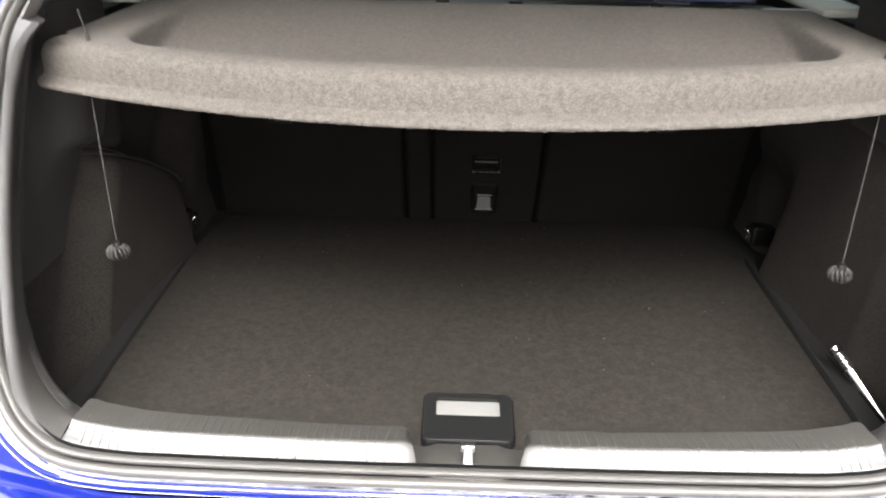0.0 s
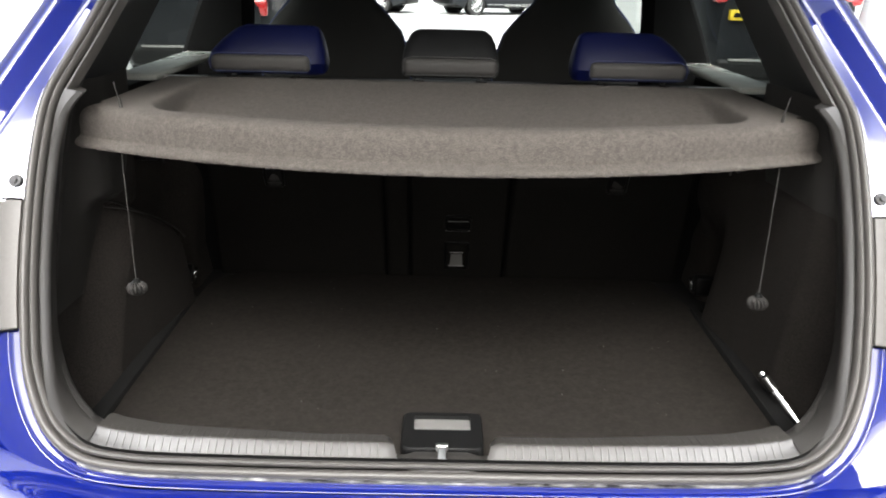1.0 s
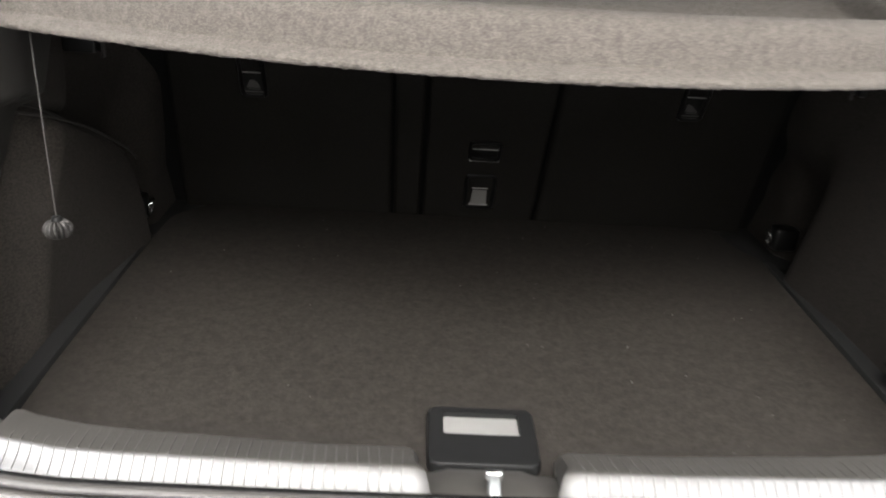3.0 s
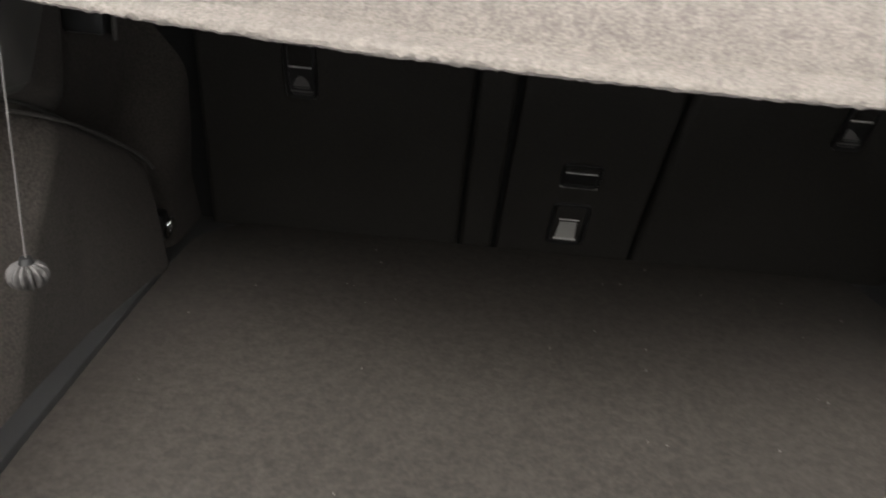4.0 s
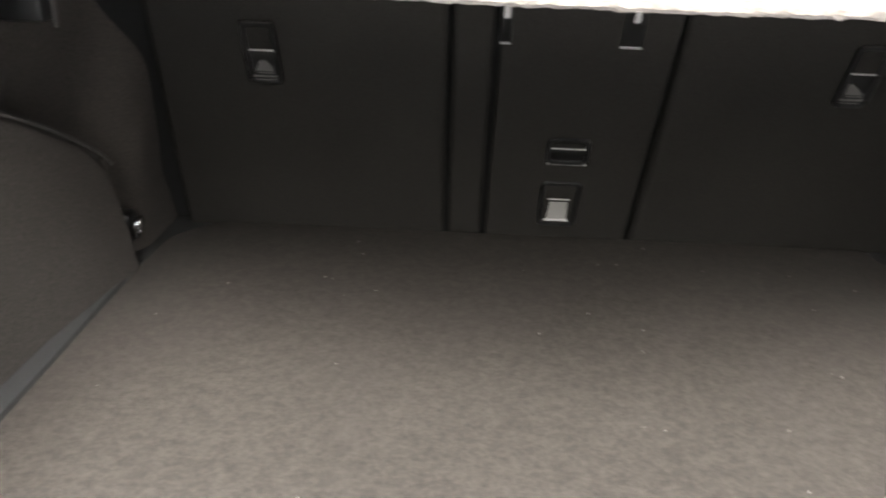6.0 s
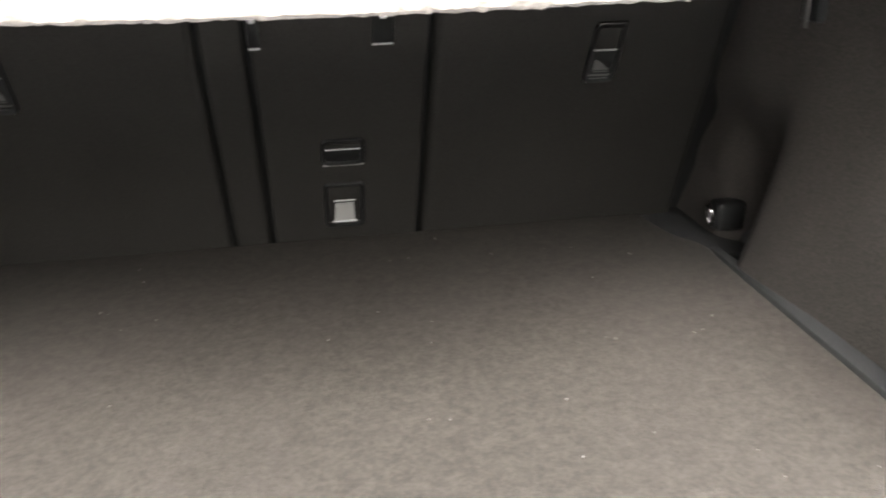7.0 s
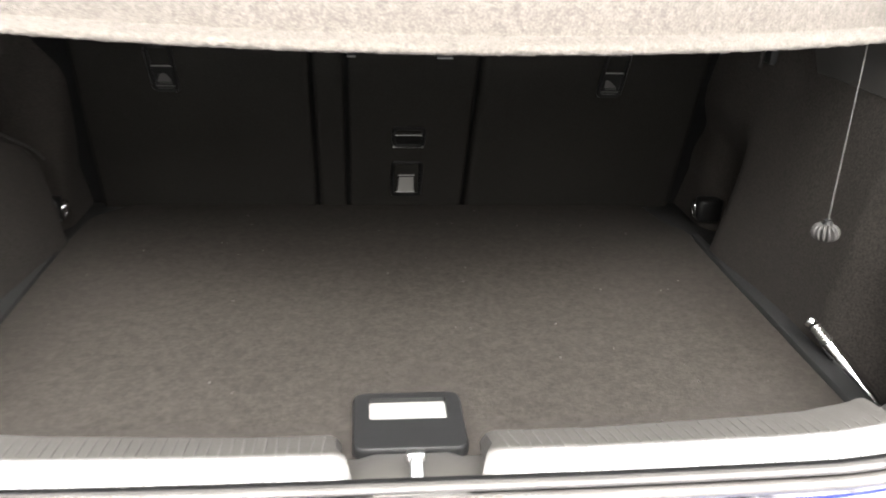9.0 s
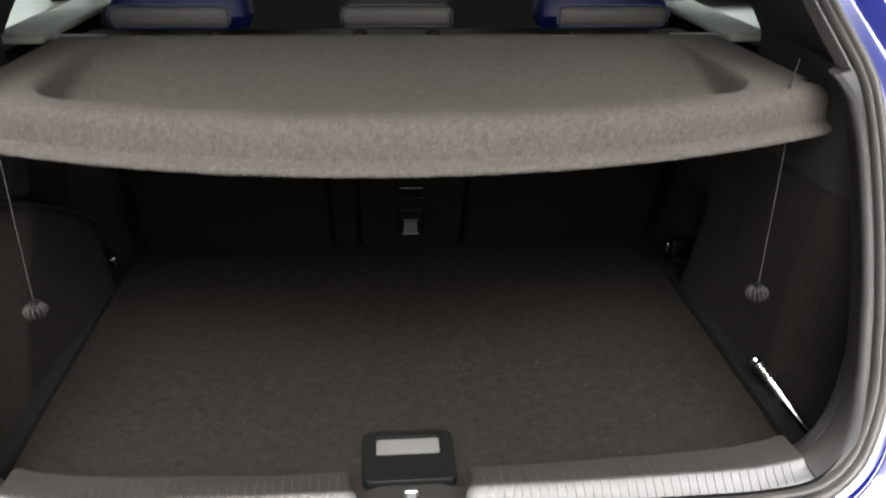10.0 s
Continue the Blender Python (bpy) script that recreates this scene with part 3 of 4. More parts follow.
block(0.24, 0.56, 2.06, 2.10, 0.93, 0.97, 0.012, 2, wheel_bm)
part("steering_wheel", wheel_bm, BLACK_LEATHER, car, "black leather steering wheel")

# side linings of the boot, with the wheel-arch bulge and the shelf support
ARCH = [(0.436, 0.947), (0.564, 0.896), (0.676, 0.836), (0.716, 0.80), (0.745, 0.703), (0.775, 0.60)]


def soft(v, w):
    return 1 / (1 + math.exp(-max(-40, min(40, v / w))))


def arch_top(y):
    return float(np.interp(y, [p[0] for p in ARCH], [p[1] for p in ARCH])) if y < 0.775 else 0.5


def arch_foot(z):
    """Where the wheel arch begins to bulge out of the side wall."""
    return float(np.interp(z, [0.55, 0.62, 0.70, 0.789, 0.827, 0.877, 0.941], [0.27, 0.30, 0.335, 0.372, 0.402, 0.434, 0.458]))


def lining_x(y, z, side=-1):
    """Half width of the boot: the wall, the arch bulging out of it, the recess behind and the pillar foot above."""
    if side < 0:
        near, run, over = arch_foot(z), 0.08, soft(arch_top(y) - z, 0.005)
    else:
        near, run, over = 0.215, float(np.interp(z, [0.62, 0.77, 0.87, 0.95], [0.15, 0.12, 0.11, 0.08])), 1 - soft(y - 0.735 + 0.30 * (z - 0.62), 0.011) * soft(0.84 - z, 0.025)
    turn = max(0.0, min(1.0, (y - near) / run))
    inside = over * turn * turn * (3 - 2 * turn)
    x = 0.690 - 0.018 * soft(z - 0.90, 0.02) + 0.015 * soft(0.74 - z, 0.02) * soft(0.33 - y, 0.015)
    x -= (0.2 if side < 0 else 0.26) * max(0, z - 0.71) * max(0, min(1, (y - 0.56) / 0.32))
    x -= (0.076 if side < 0 else 0.052 * soft(0.80 - z, 0.02)) * soft(y - 0.80, 0.012)
    face = float(np.interp(y, [0.40, 0.54, 0.75], [0.634, 0.628, 0.602]))
    x += (min(face, x - 0.012) - x) * inside
    support = soft(z - arch_top(y) - 0.014, 0.004) * soft(y - 0.40, 0.012) * soft(0.585 - y, 0.010)
    return x - (0.036 if side < 0 else 0.0) * support


def wall_start(z):
    return rake(max(z, 0.70)) + 0.084 * reveal(z) - 0.006 if z > 0.70 else 0.056


def wall_x(y, z, side):
    """The lining's distance from the middle, leading in from the trim of the opening."""
    k = soft(y - wall_start(z) - 0.05, 0.014)
    return (EDGE[at_height(max(0.76, z))].x + 0.008) * (1 - k) + lining_x(y, z, side) * k


# smooth plastic cover of the upper side wall, next to the opening
for side in (-1, 1):
    rows = []
    low = 0.786 if side < 0 else 1.0
    for z in np.concatenate([[low], np.linspace(low + 0.004, 1.186, 40)]):
        lap = 0.004 if z < low + 0.001 else (-0.0055 if side < 0 else -0.003)
        y0, y1 = wall_start(z) - 0.004, float(np.interp(z, [0.786, 0.827, 0.877, 0.941, 1.1], [0.364, 0.400, 0.434, 0.462, 0.56]))
        ys = [y0 + (y1 - y0) * k for k in np.linspace(0, 1, 30)]
        rows.append([(side * (wall_x(y, z, side) + lap), y, z) for y in ys] + [(side * (wall_x(y1, z, side) + 0.004), y1 + 0.004, z)])
    part("upper_side_cover", grid(rows), PLASTIC, car, "smooth dark plastic cover of the upper boot side")

for side in (-1, 1):
    rows = []
    for z in np.concatenate([np.linspace(0.53, 0.78, 30), np.linspace(0.787, 0.96, 30), np.linspace(0.97, 1.13, 10)]):
        y0 = wall_start(z)
        y1 = seat_y(max(z, 0.55)) + 0.09
        row = []
        for s in np.linspace(0, 1, 120):
            y = y0 + (y1 - y0) * s
            row.append((side * wall_x(y, z, side), y, z))
        rows.append(row)
    lining = part("boot_side_lining", grid(rows), LINING, car, "dark carpeted boot side lining over the wheel arch")
    for off in (0.004, 0.017) if side < 0 else ():
        pts = spline([(side * (lining_x(y, z) - 0.004 - (0.0 if off < 0.01 else 0.010)), y, z) for y, z in ((0.445, 0.945 - off + 0.01), (0.50, 0.925 - off + 0.01), (0.564, 0.899 - off + 0.006), (0.63, 0.866 - off + 0.004), (0.68, 0.835 - off), (0.712 - off * 0.3, 0.80 - off * 0.5))], 24)
        part("piping", tube(pts, 0.0024, 6), PLASTIC, lining)
    if side < 0:
        # raised rear edge of the arch panel, down to the floor
        foot = [(0.712, 0.797), (0.722, 0.760), (0.737, 0.700), (0.757, 0.622)]
        part("panel_edge", tube(spline([(side * (lining_x(y - 0.012, z, side) + 0.001), y, z) for y, z in foot], 14), 0.002, 8), LINING, lining)
    # lashing ring
    rx, ry, rz = (0.603, 0.776, 0.674) if side < 0 else (0.612, 0.803, 0.663)
    plate = part("lashing_plate", block(*sorted((side * (rx + 0.006), side * (rx + 0.055))), ry - 0.016, ry + 0.018, rz - 0.026, rz + 0.022, 0.007, 3), GLOSS_BLACK, car, "black lashing ring plate")
    ring_pts = [(side * (rx - 0.004 * math.sin(a)), ry + 0.010 * math.cos(a), rz - 0.002 + 0.016 * math.sin(a)) for a in np.linspace(0, 2 * math.pi, 17)]
    part("lashing_ring", tube(ring_pts, 0.0036 if side < 0 else 0.0026, 10, cap=False), CHROME, plate, "chrome lashing ring")
    part("floor_ledge", grid([[(side * 0.6035, y, 0.560), (side * 0.604, y, 0.611), (side * 0.607, y, 0.6155), (side * (w - 0.004), y, 0.617), (side * w, y, 0.612), (side * (w + 0.001), y, 0.53)] for y, w in ((0.056, 0.650), (0.2, 0.642), (0.3, 0.638), (0.42, 0.637), (0.6, 0.636), (0.78, 0.622))]), LEDGE_BLACK, car, "black plastic ledge beside the boot floor")
    part("rear_corner_floor", prism([(side * 0.50, 0.76), (side * 0.68, 0.76), (side * 0.68, 0.97), (side * 0.50, 0.97)], 0.58, 0.613, 0.002), LEDGE_BLACK, car)
    # shelf pivot: a pale pin before a dark pocket
    pocket = part("shelf_pivot", block(*sorted((side * 0.608, side * 0.66)), 0.612, 0.652, 0.990, 1.06, 0.005, 2), BLACK, car, "dark pocket of the parcel shelf pivot")
    part("pin", tube([(side * 0.600, 0.624, 0.984), (side * 0.600, 0.624, 1.05)], 0.0034, 10), PLASTIC, pocket, "grey pivot pin")
    # bright shelf bracket
    part("shelf_hinge", block(side * 0.575 - 0.055, side * 0.575 + 0.055, 0.705, 0.725, 1.146, 1.155, 0.003), STEEL, car, "silver bracket at the parcel shelf hinge")
clip_pts = [(0.664, 0.452, 1.022), (0.660, 0.462, 1.026), (0.659, 0.474, 1.031), (0.660, 0.480, 1.036), (0.663, 0.478, 1.038)]
part("wire_clip", tube(spline(clip_pts, 14), 0.0016, 8), STEEL, car, "small bent wire clip on the boot side")

# open tailgate overhead: a painted frame with its window
def gate(s, x):
    """A point of the raised tailgate, s from the hinge to the free edge."""
    y, z = float(np.interp(s, [0, 0.12, 0.55, 1.0], [0.64, 0.55, 0.10, -0.42])), float(np.interp(s, [0, 0.12, 0.55, 1.0], [1.60, 1.72, 1.98, 2.10]))
    return (x * (0.62 + 0.09 * min(1.0, s * 2.5)), y, z - 0.10 * (x ** 2))


def gate_panel(s0, s1, x0, x1, n=8):
    return grid([[gate(s, x) for x in np.linspace(x0, x1, n)] for s in np.linspace(s0, s1, n)])


tailgate = part("tailgate", gate_panel(0.58, 1.0, -1, 1), PAINT, car, "raised blue tailgate above the boot")
for s0, s1, x0, x1 in ((0.0, 0.10, -1, 1), (0.10, 0.58, -1, -0.86), (0.10, 0.58, 0.86, 1)):
    part("window_surround", gate_panel(s0, s1, x0, x1), PAINT, tailgate)
under = gate_panel(0.59, 0.985, -0.97, 0.97)
bmesh.ops.translate(under, vec=(0, -0.004, -0.022), verts=under.verts)
part("inner_trim", under, BLACK, tailgate, "dark plastic inner trim of the tailgate")
part("rear_window", gate_panel(0.10, 0.58, -0.86, 0.86), PRIVACY, tailgate, "dark privacy glass of the raised rear window")

# ---- boot floor ----
floor_thing = thing("boot_floor", (0, 0.5, FLOOR), "dark grey-brown carpeted boot floor board, lying flat", "boot floor")
outline = [(-0.588, 0.058), (0.592, 0.058), (0.590, 0.30), (0.592, 0.65), (0.596, 0.772), (0.594, 0.790), (0.574, 0.818), (0.562, 0.845), (0.554, 0.885), (0.548, 0.934),
           (-0.528, 0.938), (-0.562, 0.902), (-0.586, 0.872), (-0.593, 0.850), (-0.596, 0.765), (-0.596, 0.60), (-0.595, 0.30)]
part("carpet", prism(outline, 0.598, FLOOR, 0.002, 2), CARPET, floor_thing, "flat dark carpet with light specks")
HANDLE_C = (-0.0035, 0.165)
bm = bmesh.new()
outer, inner = rounded(0.139, 0.116, 0.014), rounded(0.098, 0.044, 0.004)
top = [[(HANDLE_C[0] + x * k, HANDLE_C[1] + y * k, z) for x, y in outer] for k, z in ((1.0, 0.612), (1.0, 0.629), (0.985, 0.634), (0.965, 0.6355))]
top += [[(HANDLE_C[0] + x, HANDLE_C[1] + 0.022 + y, z) for x, y in inner] for z in (0.6355, 0.6345, 0.628)]
handle = part("floor_handle", grid(top, close_v=True), BLACK, floor_thing, "black plastic lift handle")
bm = prism([(HANDLE_C[0] + x, HANDLE_C[1] + 0.022 + y) for x, y in rounded(0.098, 0.044, 0.004)], 0.624, 0.629, 0.001)
part("insert", bm, PADDLE, handle, "satin silver insert")
# specks on the carpet
bm = bmesh.new()
for k in range(46):
    x, y = random.uniform(-0.55, 0.55), random.uniform(0.1, 0.9)
    r = random.uniform(0.0006, 0.0016)
    bmesh.ops.create_icosphere(bm, subdivisions=1, radius=r, matrix=Matrix.Translation((x, y, FLOOR + 0.0006)))
tagged(part("lint", bm, LINT), "tiny pale lint specks on the boot carpet", "lint", kind="stuff")

# ---- rear seat ----
rear_seat = thing("rear_seat", (0, 0.95, 0.58), "split rear seat back in dark carpet with blue and black headrests", "car seat")
LEAN = math.atan(0.49)


def on_back(x, z, d=0.0):
    """A point on the seat back's rear face, d metres out of it to the rear."""
    return Vector((x, seat_y(z) - d * math.cos(LEAN), z - d * math.sin(LEAN)))


def back_panel(x0, x1, z0, z1, r=0.008, d=0.0, thick=0.05):
    """An upholstered board in the lean of the seat back."""
    bm = bmesh.new()
    h = (z1 - z0) / math.cos(LEAN)
    m = Matrix.Translation(on_back(0, z0, d)) @ Matrix.Rotation(LEAN, 4, "X")
    return block(x0, x1, 0, thick, 0, h, r, 3, bm, m)


def slanted(bm):
    """Draw the outer edges in towards the top."""
    for v in bm.verts:
        if abs(v.co.x) > 0.5:
            v.co.x -= math.copysign(0.105 * (v.co.z - 0.62), v.co.x)
    return bm


for x0, x1, name, d, r in ((-0.592, -0.152, "outer_backrest", 0.0, 0.011), (-0.1455, -0.0905, "divider_strip", -0.005, 0.009), (-0.0815, 0.150, "middle_backrest", 0.0, 0.0045), (0.159, 0.620, "outer_backrest", 0.0, 0.015)):
    part(name, slanted(back_panel(x0, x1, 0.585, 1.13, r, d)), SEATBACK, rear_seat, "dark carpeted seat back panel")
part("seat_frame", back_panel(-0.645, 0.645, 0.58, 1.10, 0.004, -0.022), GAP, rear_seat)


def plate_on_back(x0, x1, z0, z1, d, thick, r, bm=None):
    h = (z1 - z0) / math.cos(LEAN)
    m = Matrix.Translation(on_back((x0 + x1) / 2, z0, d)) @ Matrix.Rotation(LEAN, 4, "X")
    return block(-(x1 - x0) / 2, (x1 - x0) / 2, 0, thick, 0, h, r, 2, bm, m)


def bezel(name, cx, cz, w, h, label):
    """A black frame with rounded corners round a sunk pocket."""
    rows = []
    for dw, dh, r, d in ((0, 0, 0.010, -0.006), (0, 0, 0.010, 0.002), (-0.003, -0.003, 0.009, 0.0042), (-0.007, -0.008, 0.008, 0.0042), (-0.014, -0.014, 0.006, 0.0025), (-0.015, -0.015, 0.006, -0.014)):
        rows.append([on_back(cx + px, cz + pz, d) for px, pz in rounded(w + dw, h + dh, r)])
    rim = part(name, grid(rows, close_v=True), GLOSS_BLACK, rear_seat, label)
    part("recess", plate_on_back(cx - w / 2 + 0.004, cx + w / 2 - 0.004, cz - h / 2 + 0.004, cz + h / 2 - 0.004, -0.0125, 0.002, 0.0005), GAP, rim)
    return rim


def on_plate(points, d, thick=0.0012):
    """A thin moulded shape on the seat back, from its outline in x and z."""
    bm = bmesh.new()
    back, front = [bm.verts.new(on_back(x, z, d - thick)) for x, z in points], [bm.verts.new(on_back(x, z, d)) for x, z in points]
    bm.faces.new(front)
    for k in range(len(points)):
        bm.faces.new((back[k - 1], back[k], front[k], front[k - 1]))
    return bm


handle = bezel("release_handle", 0.0325, 0.7935, 0.065, 0.047, "black release handle with painted edge highlights")
part("grip", plate_on_back(0.005, 0.060, 0.777, 0.800, 0.0015, 0.010, 0.002), GLOSS_BLACK, handle)
# Pale strips paint the highlights along the handle's edges.
part("edge_highlight", plate_on_back(0.006, 0.059, 0.8062, 0.8092, -0.002, 0.006, 0.0008), LINE, handle)
part("edge_highlight", plate_on_back(0.004, 0.061, 0.7975, 0.7990, 0.0025, 0.003, 0.0005), LINE, handle)
part("edge_highlight", plate_on_back(0.002, 0.063, 0.7700, 0.7712, 0.0035, 0.003, 0.0004), LINE, handle)
buckle = bezel("belt_bezel", 0.0325, 0.690, 0.064, 0.092, "black bezel round a belt opening")
part("tab", on_plate([(0.0155, 0.657), (0.0490, 0.657), (0.0465, 0.694), (0.0180, 0.694)], 0.001, 0.008), PADDLE, buckle, "satin silver tab")
part("tab_line", plate_on_back(0.0125, 0.0515, 0.6545, 0.6568, 0.0022, 0.006, 0.0006), LINE, buckle)
part("tab_line", plate_on_back(0.0155, 0.0490, 0.6985, 0.7000, 0.0015, 0.006, 0.0004), LINE, buckle)
DOME = [(-0.013, 0), (0.012, 0), (0.011, 0.006), (0.007, 0.013), (0.002, 0.0165), (-0.003, 0.016), (-0.007, 0.012), (-0.010, 0.006)]
WEDGE = [(-0.012, 0), (0.012, 0), (0.008, 0.004), (0.001, 0.010), (-0.008, 0.016), (-0.012, 0.0155)]
for x, shape in ((-0.404, DOME), (0.404, WEDGE)):
    fix = bezel("child_seat_anchor", x, 0.9335, 0.048, 0.092, "black child seat anchor cover with pale symbol")
    flap = part("flap", plate_on_back(x - 0.0195, x + 0.0195, 0.8905, 0.938, 0.001, 0.012, 0.002), GLOSS_BLACK, fix)
    part("edge_highlight", plate_on_back(x - 0.0195, x + 0.0195, 0.9375, 0.9392, 0.002, 0.003, 0.0005), LINE, fix)
    part("symbol", on_plate([(x + px, 0.908 + pz) for px, pz in shape], 0.0022), PALE, flap)
    part("symbol", plate_on_back(x - 0.010, x + 0.012, 0.9045, 0.9060, 0.0022, 0.0012, 0.0003), PALE, flap)
    for z in (0.8985, 0.8925):
        part("printed_bar", plate_on_back(x - 0.0175, x + 0.0175, z, z + 0.0026, 0.0022, 0.0012, 0.0003), PALE, flap)
    part("top_lip", plate_on_back(x - 0.0215, x + 0.0215, 0.9785, 0.9805, 0.0046, 0.003, 0.0006), PLASTIC, fix)
for x0, x1 in ((-0.0840, -0.0680), (0.0740, 0.1040)):
    slot = part("tether_slot", plate_on_back(x0, x1, 0.963, 1.05, 0.0012, 0.01, 0.003), GLOSS_BLACK, rear_seat, "black tether slot")
    part("pale_edge", plate_on_back(x0 + 0.001, x1 - 0.001, 0.9625, 0.9645, 0.0035, 0.003, 0.0006), LINE, slot)
    part("pale_clip", plate_on_back((x0 + x1) / 2 - 0.004, (x0 + x1) / 2 + 0.004, 0.999, 1.03, 0.005, 0.003, 0.001), LINE, slot)


def headrest(sides, pad, main, seam, label):
    """A headrest seen from behind: padded body, a grey rear panel, stitching and chrome posts. sides: height, left and right edge."""
    n = 32
    rows = []
    for z, xl, xr in sides:
        ya, yb = (float(np.interp(z, [1.158, 1.18, 1.21, 1.235, 1.26], v)) for v in ([0.752, 0.738, 0.748, 0.766, 0.795], [0.815, 0.838, 0.845, 0.838, 0.82]))
        row = []
        for a in np.linspace(0, 2 * math.pi, n, endpoint=False):
            c, sn = math.cos(a), math.sin(a)
            row.append(((xl + xr) / 2 + (xr - xl) / 2 * math.copysign(abs(c) ** 0.34, c), (ya + yb) / 2 + (yb - ya) / 2 * math.copysign(abs(sn) ** 0.4, sn), z))
        rows.append(row)
    bm = grid(rows, close_v=True)
    bm.verts.ensure_lookup_table()
    bm.faces.new([bm.verts[i] for i in range(n)][::-1])
    bm.faces.new([bm.verts[len(bm.verts) - n + i] for i in range(n)])
    body = part("headrest", bm, main, rear_seat, label)
    p0, p1 = pad
    part("rear_pad", block(p0, p1, 0.733, 0.775, 1.163, 1.199, 0.013, 5), GREY_LEATHER, body, "grey leather panel")
    pts = [(p0 - 0.001, 0.737, 1.168), (p0 - 0.001, 0.737, 1.190), (p0 + 0.004, 0.739, 1.199), (p0 + 0.016, 0.741, 1.203), (p1 - 0.016, 0.741, 1.203), (p1 - 0.004, 0.739, 1.199), (p1 + 0.001, 0.737, 1.190), (p1 + 0.001, 0.737, 1.168)]
    part("stitching", tube(pts, 0.0007, 6), seam, body)
    part("lower_seam", tube([(p0 + 0.004, 0.737, 1.1645), (p1 - 0.004, 0.737, 1.1645)], 0.0009, 6), seam, body)
    cx = (p0 + p1) / 2
    for x in (cx - 0.07, cx + 0.07):
        post = part("post", tube([(x, 0.79, 1.09), (x, 0.79, 1.165)], 0.006, 10), CHROME, body)
        part("guide", tube([(x, 0.772, 1.140), (x, 0.772, 1.150)], [0.016, 0.012], 12), BLACK, post)


OUTER = ((1.158, 0.276, 0.515), (1.164, 0.271, 0.526), (1.182, 0.269, 0.532), (1.205, 0.273, 0.522), (1.228, 0.279, 0.500), (1.244, 0.285, 0.480), (1.252, 0.290, 0.468), (1.258, 0.302, 0.452))
MIDDLE = ((1.158, -0.097, 0.102), (1.164, -0.103, 0.108), (1.182, -0.105, 0.110), (1.205, -0.103, 0.108), (1.228, -0.097, 0.102), (1.244, -0.088, 0.094), (1.252, -0.080, 0.086), (1.257, -0.068, 0.074))
headrest([(z, -r, -l) for z, l, r in OUTER], (-0.518, -0.303), BLUE_LEATHER, STITCH, "blue leather headrest with a grey back panel")
headrest(MIDDLE, (-0.101, 0.105), BLACK_LEATHER, GREY_STITCH, "black leather headrest with a grey back panel")
headrest(OUTER, (0.306, 0.517), BLUE_LEATHER, STITCH, "blue leather headrest with a grey back panel")
part("seat_top", block(-0.60, 0.60, 0.70, 0.86, 1.06, 1.142, 0.02, 3), BLACK_LEATHER, rear_seat)

# ---- front seats ----
for cx in (-0.37, 0.41):
    fs = thing("front_seat", (cx, 1.7, 0.3), "black sports front seat with built-in headrest and blue edging", "car seat", "front seats")
    prof = [(0.45, 0.25), (0.8, 0.265), (1.0, 0.255), (1.13, 0.24), (1.19, 0.22), (1.225, 0.195), (1.265, 0.15), (1.30, 0.122), (1.34, 0.116), (1.38, 0.125), (1.43, 0.12), (1.465, 0.09), (1.475, 0.04)]
    zs = np.linspace(0.45, 1.475, 40)
    rows = []
    for z in zs:
        w = float(np.interp(z, [p[0] for p in prof], [p[1] for p in prof]))
        y = 1.72 - 0.30 * (z - 1.1)
        rows.append([(cx + w * math.cos(a), y + 0.055 * math.copysign(abs(math.sin(a)) ** 0.7, math.sin(a)), z) for a in np.linspace(0, 2 * math.pi, 24, endpoint=False)])
    part("backrest", grid(rows, close_v=True), SEAT_SHELL, fs, "black moulded seat back shell")
    for s in (-1, 1):
        part("edging", tube([(cx + s * float(np.interp(z, [p[0] for p in prof], [p[1] for p in prof])), 1.715 - 0.30 * (z - 1.1), z) for z in zs[::2]], 0.0035, 8), STITCH, fs)
    part("cushion", block(cx - 0.25, cx + 0.25, 1.72, 2.2, 0.30, 0.52, 0.06, 4), BLACK_LEATHER, fs)

# ---- parcel shelf ----
shelf = thing("parcel_shelf", (0, 0.45, 1.1), "grey-brown felt parcel shelf with a shallow recessed tray", "parcel shelf")


def shelf_front(x):
    return 0.152 + 0.385 * x * x


def shelf_half(y):
    return float(np.interp(y, [0.15, 0.30, 0.33, 0.36, 0.42, 0.70], [0.643, 0.643, 0.636, 0.614, 0.608, 0.597]))


TRAY_Z = 0.046
FRONT = [(0.30, 1.108), (0.10, 1.104), (0.045, 1.098), (0.022, 1.088), (0.010, 1.0835), (0.004, 1.0832), (0.0005, 1.0855), (0.0, 1.089), (0.002, 1.0925), (0.007, 1.0955), (0.013, 1.0975), (0.0168, 1.1005), (0.0180, 1.108), (0.0180, 1.118), (0.0185, 1.128), (0.0205, 1.137), (0.025, 1.1445), (0.033, 1.149), (0.044, 1.151), (0.058, 1.151)]
REAR = [0.0, 0.012, 0.022, 0.030, 0.038, 0.046, 0.054, 0.064, 0.08, 0.11, 0.15, 0.22, 0.32, 0.45, 0.58, 0.70, 0.78, 0.83, 0.85, 0.865, 0.88, 0.895, 0.91, 0.93, 0.96, 1.0]
rows = []
